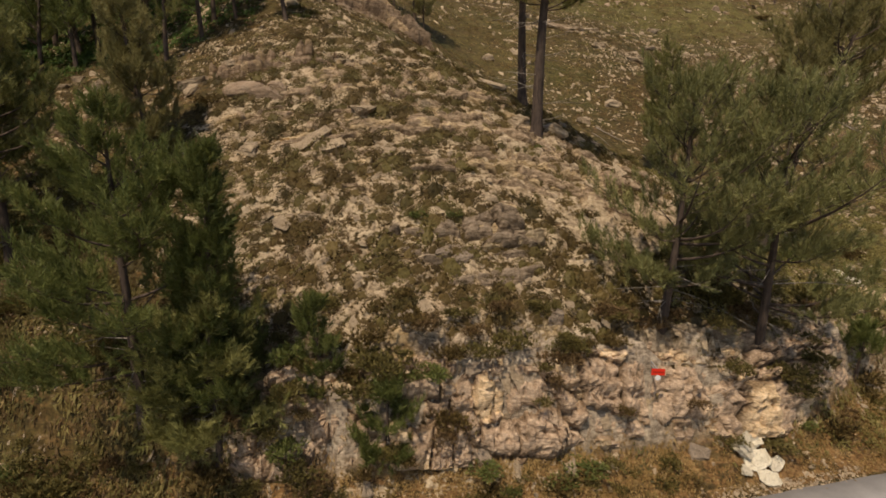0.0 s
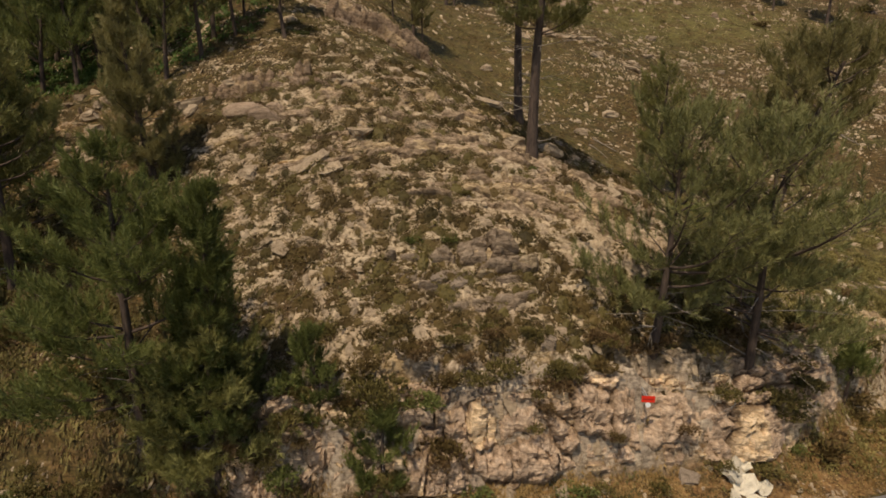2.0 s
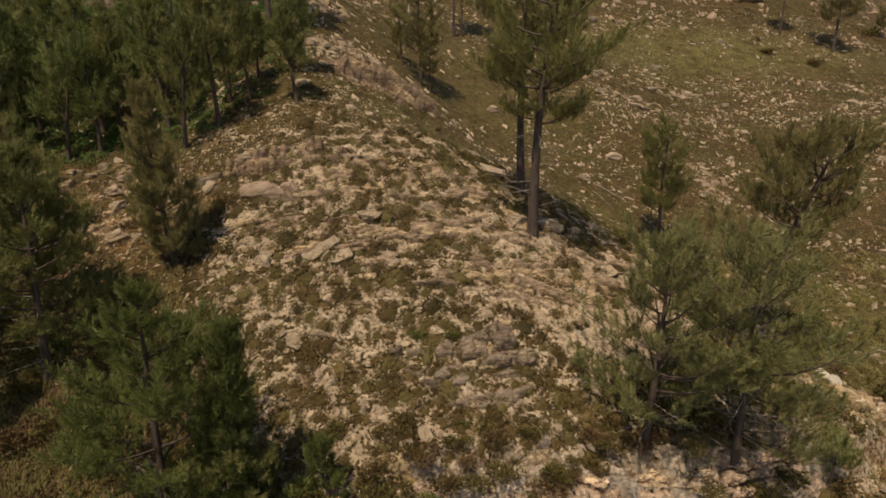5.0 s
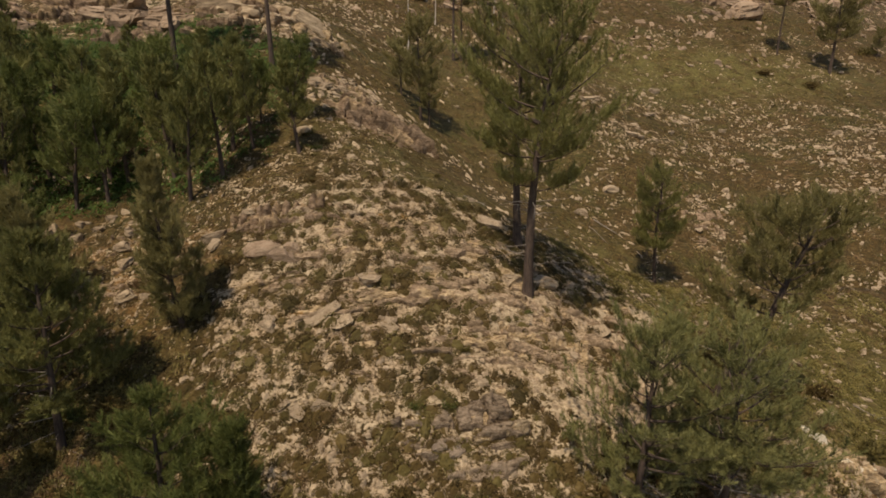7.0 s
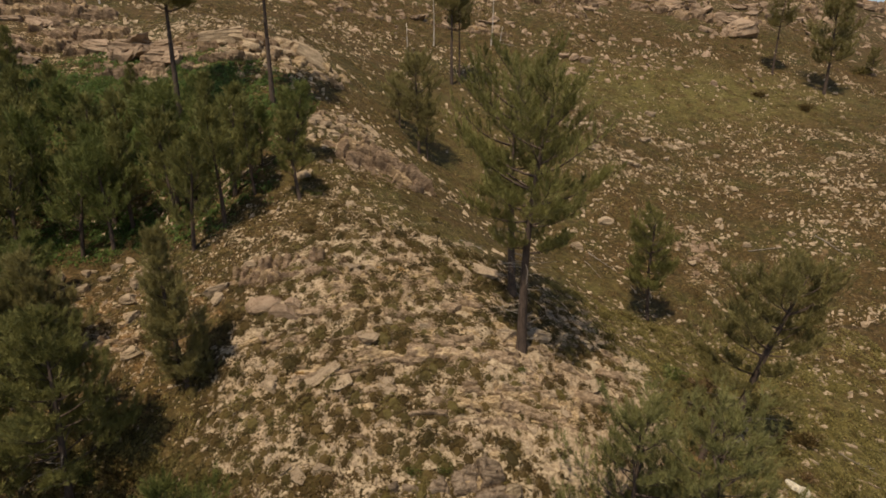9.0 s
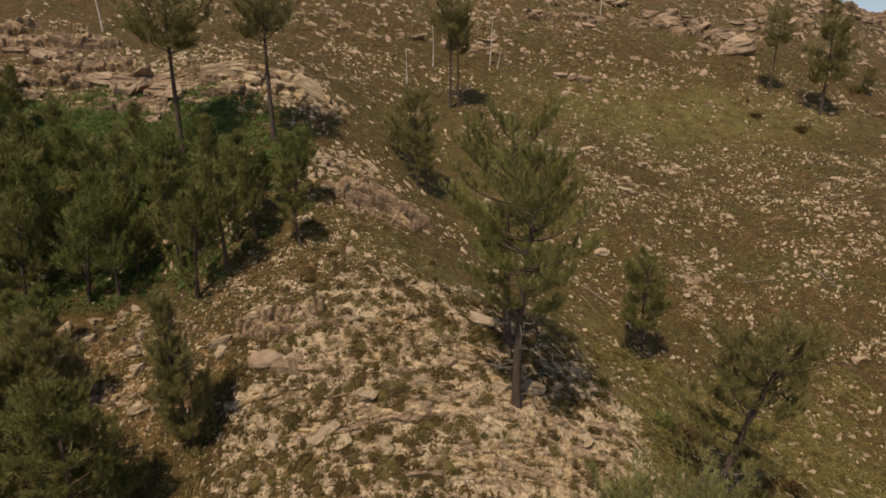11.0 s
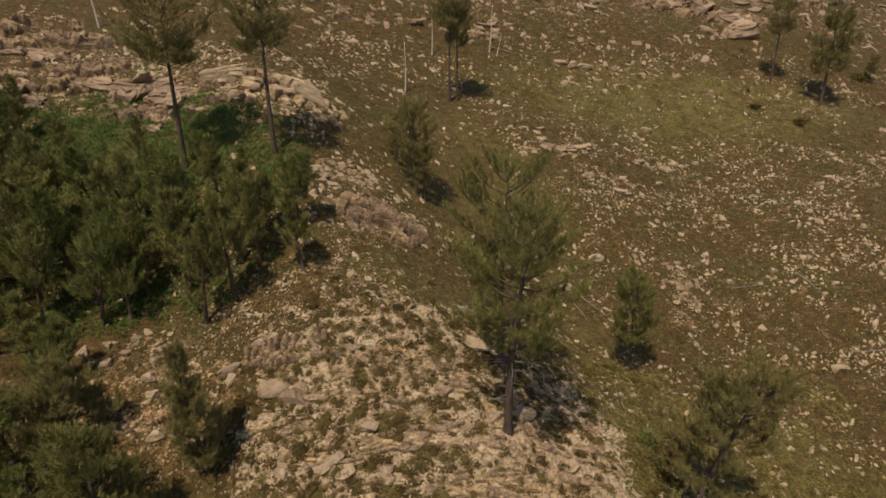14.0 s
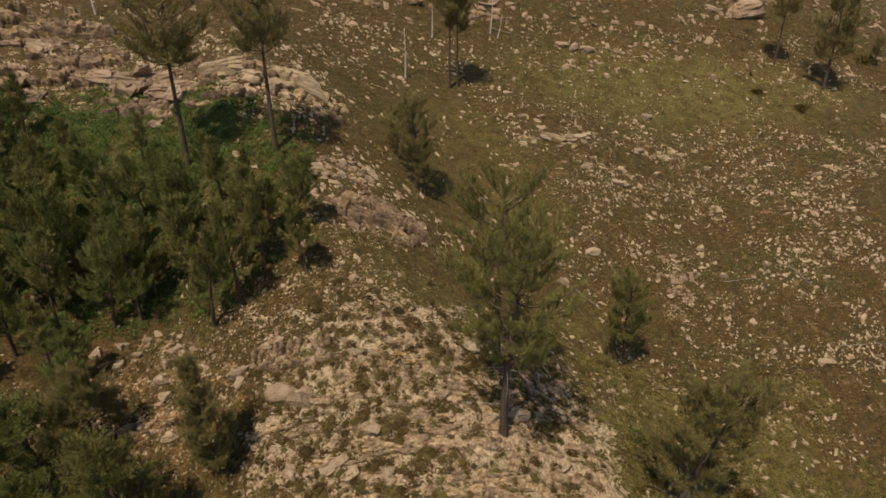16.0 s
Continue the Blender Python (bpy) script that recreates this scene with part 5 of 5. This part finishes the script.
def outcrop(label, spots, kinds, material, seed, spread_turn=25, tip=(-4, 8), sink=0.42, sheets=()):
    """A rock outcrop of many blocks; spots are (x, y, reach x, reach y, blocks, size)."""
    rng = np.random.default_rng(seed)
    x, y = spots[0][:2]
    base = new("rock_outcrop")
    base.matrix_basis = pose(x, y, gz(x, y))
    tagged(base, label, "rock outcrop", "rock outcrops")
    for cx, cy, rx, ry, n, size in spots:
        for _ in range(n):
            px, py = cx + rng.uniform(-rx, rx), cy + rng.uniform(-ry, ry)
            s = size * rng.uniform(0.55, 1.35)
            stone(str(rng.choice(kinds)), px, py, (s * rng.uniform(1.0, 1.8), s * rng.uniform(0.7, 1.1), s * rng.uniform(0.45, 0.8)), material,
                  rng.normal(0, spread_turn), (rng.normal(tip[0], 8), rng.normal(0, tip[1])), sink, base, "rock")
    for k, s in enumerate(sheets):
        rock_sheet(base, *s[:9], seed * 10 + 7 * k, *s[9:])


def build_outcrops():
    blocky, slabby = ("block1", "block2", "block3"), ("slab1", "slab2", "block2")
    outcrop("broken upright pale rock ledge on the knoll", ((-13.6, 34.4, 1.4, 0.7, 3, 0.5), (-8.6, 34.2, 1.6, 0.7, 3, 0.5), (-5.6, 33.4, 1.8, 0.7, 4, 0.4), (-14.6, 32.6, 0.8, 0.6, 2, 0.5)), blocky, ROCK, 51,
            sheets=((-10.4, 33.8, 5.6, 1.5, 0.11, (0.95, 0.9), (0.4, 0.34), 1.0, PINK, 0.0, 0.5), (-3.0, 33.4, 3.4, 1.0, 0.11, (1.1, 0.6), (0.45, 0.3), 0.5, LEDGE, 0.0, 0.4)))
    outcrop("smooth rounded brown rock below the ledge", ((-11.6, 31.2, 1.2, 0.5, 2, 0.9), (-9.0, 30.4, 1.0, 0.5, 2, 0.6)), ("round1", "round2"), RED_ROCK, 52, sink=0.66)
    outcrop("low bedded ledges of pale rock across the knoll", ((1.0, 31.5, 3.0, 1.0, 3, 0.4), (-3.0, 29.4, 4.0, 1.0, 3, 0.4), (-1.0, 26.6, 4.5, 1.0, 4, 0.4), (-9.5, 27.6, 2, 1.5, 3, 0.4), (-6.5, 23.6, 2.5, 1.5, 3, 0.4)), slabby, ROCK, 53, sink=0.58,
            sheets=((-0.5, 29.0, 10.5, 7.0, 0.13, (2.0, 0.5), (0.7, 0.22), 0.5, LEDGE, 0.41),))
    outcrop("wide flat pale slab beside the old pine", ((7.6, 27.0, 1.6, 0.8, 2, 0.5), (9.0, 28.4, 1.2, 0.8, 2, 0.5)), slabby, ROCK, 54, sink=0.6,
            sheets=((7.4, 26.4, 3.6, 2.4, 0.11, (2.4, 1.3), (0.8, 0.4), 0.34, LEDGE, 0.36), (10.8, 29.6, 3.4, 4.2, 0.12, (1.8, 0.9), (0.7, 0.36), 0.34, LEDGE, 0.45)))
    outcrop("grey cracked rock with dark crevices", ((2.2, 21.2, 1.2, 0.5, 2, 0.45), (0.2, 20.8, 1.0, 0.5, 2, 0.4)), blocky, GREY_ROCK, 55,
            sheets=((1.4, 21.2, 4.2, 1.7, 0.1, (2.2, 1.1), (0.9, 0.36), 0.9, GREY_LEDGE, 0.0, 0.0),))
    outcrop("layered dome of pinkish rock", ((-2.8, 52.6, 1.2, 1.2, 5, 0.5), (-8.5, 47.6, 0.8, 0.8, 2, 0.5)), slabby, RED_ROCK, 56, sink=0.5,
            sheets=((-6.3, 50.2, 5.6, 3.3, 0.12, (2.6, 0.6), (1.2, 0.26), 1.8, PINK, 0.0, 0.2),))
    outcrop("heap of pale weathered blocks", ((-12.2, 54.4, 2.0, 1.3, 14, 0.45), (-9.4, 57.0, 2.0, 1.3, 14, 0.42)), blocky, ROCK, 57,
            sheets=((-10.8, 55.8, 3.6, 2.2, 0.15, (0.9, 0.6), (0.4, 0.3), 0.6, LEDGE, 0.4),))
    outcrop("massive cracked granite ledge on the hill", ((-25.0, 64.6, 3.2, 1.2, 6, 0.8), (-18.0, 65.6, 2.8, 1.0, 5, 0.8), (-26.6, 67.4, 1.4, 0.8, 4, 1.5), (-23.4, 66.6, 1.2, 0.6, 3, 1.4),
             (-18.6, 68.8, 2.0, 0.7, 4, 1.5), (-16.0, 67.6, 1.0, 0.5, 2, 1.3)), ("block1", "block2", "round1", "round2"), ROCK, 58, sink=0.36,
            sheets=((-24.5, 66.2, 6.6, 4.2, 0.2, (2.0, 1.2), (0.9, 0.45), 1.5, PINK, 0.0, 0.0), (-16.8, 66.6, 5.2, 3.6, 0.2, (2.4, 1.2), (1.0, 0.45), 1.4, LEDGE, 0.0, 0.0)))
    outcrop("tilted pinkish granite slabs", ((-37.5, 64.0, 3.2, 1.6, 5, 0.8), (-32.5, 61.4, 2.0, 1.0, 6, 0.6), (-36.5, 66.6, 2.6, 0.8, 6, 1.6), (-33.0, 65.0, 1.6, 0.8, 4, 1.4), (-41.0, 67.0, 2.0, 1.0, 4, 1.5)), slabby, RED_ROCK, 59, 35, sink=0.36,
            sheets=((-36.0, 65.4, 6.8, 4.8, 0.2, (2.2, 1.2), (0.9, 0.45), 1.5, PINK, 0.0, 0.0), (-45.0, 69.5, 6.5, 4.2, 0.22, (2.0, 1.0), (0.8, 0.4), 1.4, PINK, 0.3, 0.0), (-30.5, 62.6, 4.0, 2.6, 0.18, (1.5, 0.9), (0.7, 0.4), 1.0, LEDGE, 0.35, 0.0)))
    outcrop("long pinkish rock ledges on the hillside", ((-54.5, 73.0, 6.0, 2.0, 8, 0.9), (-52.0, 65.0, 4.0, 2.0, 8, 0.9)), slabby, RED_ROCK, 60,
            sheets=((-54.0, 76.0, 10.5, 5.6, 0.26, (3.0, 1.4), (1.1, 0.55), 1.9, PINK, 0.42), (-52.5, 67.0, 5.8, 3.2, 0.26, (2.4, 1.2), (1.0, 0.5), 1.5, PINK, 0.42)))
    outcrop("huge rounded boulder with blocks beside it", ((62.6, 122.6, 0.9, 0.6, 2, 2.6), (66.0, 127.0, 5.0, 2.0, 6, 1.1), (58.0, 123.0, 3.0, 2.0, 6, 1.0)), ("round1", "block1", "block2"), RED_ROCK, 61,
            sheets=((66.0, 128.0, 9.0, 4.0, 0.36, (2.6, 1.6), (1.2, 0.7), 1.8, PINK, 0.4),))
    outcrop("stepped pinkish rock at the hilltop", ((53.0, 132.5, 6, 2.5, 6, 1.0), (78.0, 136.0, 8, 3, 6, 1.0), (26.0, 131.0, 8, 3, 6, 1.0), (50.0, 134.0, 8, 4, 12, 1.3), (60.0, 130.0, 6, 3, 10, 1.2), (71.0, 134.0, 6, 3, 9, 1.2), (42.0, 142.0, 6, 3, 9, 1.2), (84.0, 140.0, 7, 4, 9, 1.4), (108.0, 160.0, 10, 6, 10, 1.7)), ("block1", "block3", "slab1"), RED_ROCK, 62, sink=0.34,
            sheets=((50.0, 132.0, 13.0, 5.0, 0.4, (3.0, 1.6), (1.3, 0.7), 1.8, PINK, 0.44), (26.0, 131.0, 12.0, 5.0, 0.4, (2.8, 1.5), (1.2, 0.7), 1.6, PINK, 0.47), (90.0, 146.0, 18.0, 7.0, 0.5, (3.2, 1.8), (1.4, 0.8), 1.9, PINK, 0.45), (116.0, 172.0, 16.0, 9.0, 0.5, (3.2, 1.8), (1.4, 0.8), 2.6, PINK, 0.3), (148.0, 182.0, 24.0, 8.0, 0.6, (3.4, 1.8), (1.4, 0.8), 2.0, PINK, 0.4)))
    outcrop("rock band across the upper slope", ((9.0, 118.0, 6, 2.5, 6, 0.9), (-8.0, 112.0, 8, 2.5, 6, 0.8)), ("block1", "slab1", "slab2"), RED_ROCK, 63,
            sheets=((2.0, 114.0, 14.0, 4.0, 0.36, (2.4, 1.2), (1.0, 0.6), 1.3, PINK, 0.5), (-26.0, 112.0, 13.0, 4.5, 0.36, (2.4, 1.2), (1.0, 0.6), 1.3, PINK, 0.47)))
    outcrop("pale broken bank above the road bend", ((22.6, 24.6, 1.5, 0.8, 3, 0.5), (20.5, 26.4, 1.2, 0.8, 2, 0.4)), blocky, PALE_ROCK, 64, sink=0.5,
            sheets=((23.4, 24.4, 3.2, 1.8, 0.14, (1.6, 0.9), (0.6, 0.4), 0.7, LEDGE),))
    outcrop("scattered rocks in brown grass among pines", ((-23.5, 36.5, 3.0, 1.2, 9, 0.28), (-27.0, 33.5, 2.5, 1.2, 6, 0.28), (-20.0, 35.0, 2.0, 1.0, 6, 0.28)), blocky, ROCK, 65,
            sheets=((-23.0, 35.0, 4.6, 2.4, 0.13, (1.2, 0.7), (0.5, 0.3), 0.7, LEDGE, 0.46), (-21.5, 31.2, 3.4, 2.2, 0.13, (1.1, 0.7), (0.45, 0.3), 0.6, LEDGE, 0.5)))
    outcrop("stone band on the brown slope", ((15.0, 76.5, 4.0, 1.2, 8, 0.5), (12.5, 83.0, 3.5, 1.2, 7, 0.5), (24.0, 72.0, 5.0, 2.0, 10, 0.45), (20.0, 78.5, 3.0, 1.5, 10, 0.5), (33.0, 80.5, 5.0, 2.0, 12, 0.48)), slabby, ROCK, 66,
            sheets=((15.0, 77.0, 5.0, 2.4, 0.2, (1.6, 0.7), (0.6, 0.35), 0.6, LEDGE, 0.48), (28.0, 54.5, 3.2, 6.0, 0.18, (1.4, 0.8), (0.6, 0.4), 0.4, PINK, 0.53)))


def build_rock_face():
    """The rock cut above the verge: one fractured face, and blocks that stand loose on it."""
    rng = np.random.default_rng(43)
    cliff = new("roadside_cliff")
    cliff.matrix_basis = pose(4, 16, ROAD_Z)
    tagged(cliff, "grey and cream blasted rock face above the road", "cliff")
    U, V = np.meshgrid(np.arange(-9.0, 20.0, 0.075), np.arange(-0.5, 4.6, 0.042))
    x = U.ravel()
    y = cut_foot(x) + V.ravel()
    up = V.ravel()
    z = land(x, y)
    e = 0.15
    gx, gy = (land(x + e, y) - land(x - e, y)) / (2 * e), (land(x, y + 0.5) - land(x, y - 0.5)) / 1.0
    n = np.stack([-gx, -gy, np.ones_like(gx)], 1)
    n /= np.linalg.norm(n, axis=1)[:, None]
    swell = fbm(x / 2.6, up / 1.5, seed=51, octaves=3) - 0.5
    p1, j1, tone = bedded(x + 0.9 * (fbm(x / 1.1, up / 0.9, seed=56, octaves=3) - 0.5), up + 0.5 * (fbm(x / 1.4, up / 0.7, seed=57, octaves=3) - 0.5), 0.5, 1.1, 52, 0.10, 0.3)
    p2, j2, tone2 = bedded(x, up, 0.17, 0.42, 53, 0.05, 0.35)
    small = fbm(x / 0.3, up / 0.14, seed=54, octaves=4, rough=0.6) - 0.5
    push = 0.7 * p1 + 0.32 * p2 + 0.34 * small + 1.7 * swell + 0.2 - 0.55 * np.exp(-((x - 7.9) / 0.8) ** 2 - ((up - 1.1) / 0.5) ** 2)
    show = smooth(-0.12, 0.35, up + 0.5 * (fbm(x / 1.3, up / 3.0, seed=58) - 0.5)) * (1 - smooth(1.3, 2.9, up + 1.6 * (fbm(x / 2.1, up / 1.4, seed=55) - 0.5)))
    show = show * smooth(-8.3, -6.3, x) * (1 - smooth(16.5, 19.3, x))
    rel = relief(x, y)
    p = np.stack([x, y, z + 0.25 * rel], 1) + n * (push * show - 0.75 * (1 - show))[:, None]
    fresh = np.exp(-((x - 11.0) / 1.5) ** 2) + 0.9 * np.exp(-((x - 5.3) / 1.3) ** 2) * smooth(0.9, 1.6, up)
    ochre = np.exp(-((x - 2.3) / 0.7) ** 2 - ((up - 1.9) / 0.5) ** 2) + np.exp(-((x - 4.9) / 0.5) ** 2 - ((up - 1.7) / 0.4) ** 2)
    w, h = U.shape[1], U.shape[0]
    i = (np.arange(h - 1)[:, None] * w + np.arange(w - 1)[None, :]).ravel()
    p = p - np.array([4, 16, ROAD_Z])
    me = mesh_of("rock_sheet", p, np.stack([i, i + 1, i + w + 1, i + w], 1), CLIFF, tone=np.clip(0.62 * tone + 0.38 * tone2 - 0.06 + 0.3 * fresh, 0, 0.93) + 0.1 * (ochre > 0.5), joint=np.maximum(j1, 0.5 * j2))
    part("rock_sheet", me, cliff, "fractured rock face with cream and ochre breaks")
    for _ in range(46):
        x = rng.uniform(-6.8, 16.5)
        s = rng.uniform(0.18, 0.5)
        mat = (GREY_ROCK, ROCK)[int(rng.integers(0, 2))]
        stone(str(rng.choice(("block1", "block2", "block3"))), x, float(cut_foot(x)) + rng.uniform(-0.3, 3.6), (s * rng.uniform(0.9, 1.5), s * 0.8, s * rng.uniform(0.6, 0.95)),
              mat, rng.uniform(0, 360), (rng.normal(8, 8), rng.normal(0, 8)), 0.6, cliff, "rock")


# ---- the sign on the rock ----
def slab_mesh(name, w, d, h, material):
    bm = bmesh.new()
    bmesh.ops.create_cube(bm, size=1, matrix=Matrix.Diagonal((w, d, h, 1)))
    bmesh.ops.bevel(bm, geom=list(bm.edges), offset=min(w, d, h) * 0.2, segments=2, affect="EDGES")
    me = bpy.data.meshes.new(name)
    bm.to_mesh(me)
    bm.free()
    me.materials.append(material)
    return me


def build_sign():
    x, y = 7.74, 16.85
    sign = new("warning_sign")
    sign.matrix_basis = pose(x, y, 10.17, 0, 0, -4)
    tagged(sign, "small red metal sign with a white disc fixed to the rock", "sign")
    part("plate", slab_mesh("plate", 0.48, 0.015, 0.26, SIGN_RED), sign, "red painted plate").matrix_basis = pose(0, 0, 0.5)
    part("writing", slab_mesh("writing", 0.40, 0.006, 0.035, paint_material("dark red lettering", (0.3, 0.02, 0.01), (0.4, 0.03, 0.02))), sign, "dark unreadable line").matrix_basis = pose(0, -0.012, 0.5)
    bm = bmesh.new()
    bmesh.ops.create_cone(bm, cap_ends=True, segments=24, radius1=0.1, radius2=0.1, depth=0.014, matrix=pose(0, -0.03, 0.28, 90))
    me = bpy.data.meshes.new("disc")
    bm.to_mesh(me)
    bm.free()
    me.materials.append(SIGN_WHITE)
    part("disc", me, sign, "white round disc")
    for z in (0.42, 0.56):
        v, f = tubes([(np.array([[0, 0.008, z], [0, 0.5, z - 0.03], [0, 1.3, z - 0.1]]), np.array([0.018, 0.018, 0.018]))], 8)
        part("bracket", mesh_of("bracket", v, f, STEEL, flat=False), sign, "thin steel bracket set into the rock")


build_near_pines()
build_grove()
build_far_pines()
build_shrubs()
build_deadwood()
build_sign()
build_cushions()
build_loose_stones()
build_boulders()
build_outcrops()
build_rock_face()
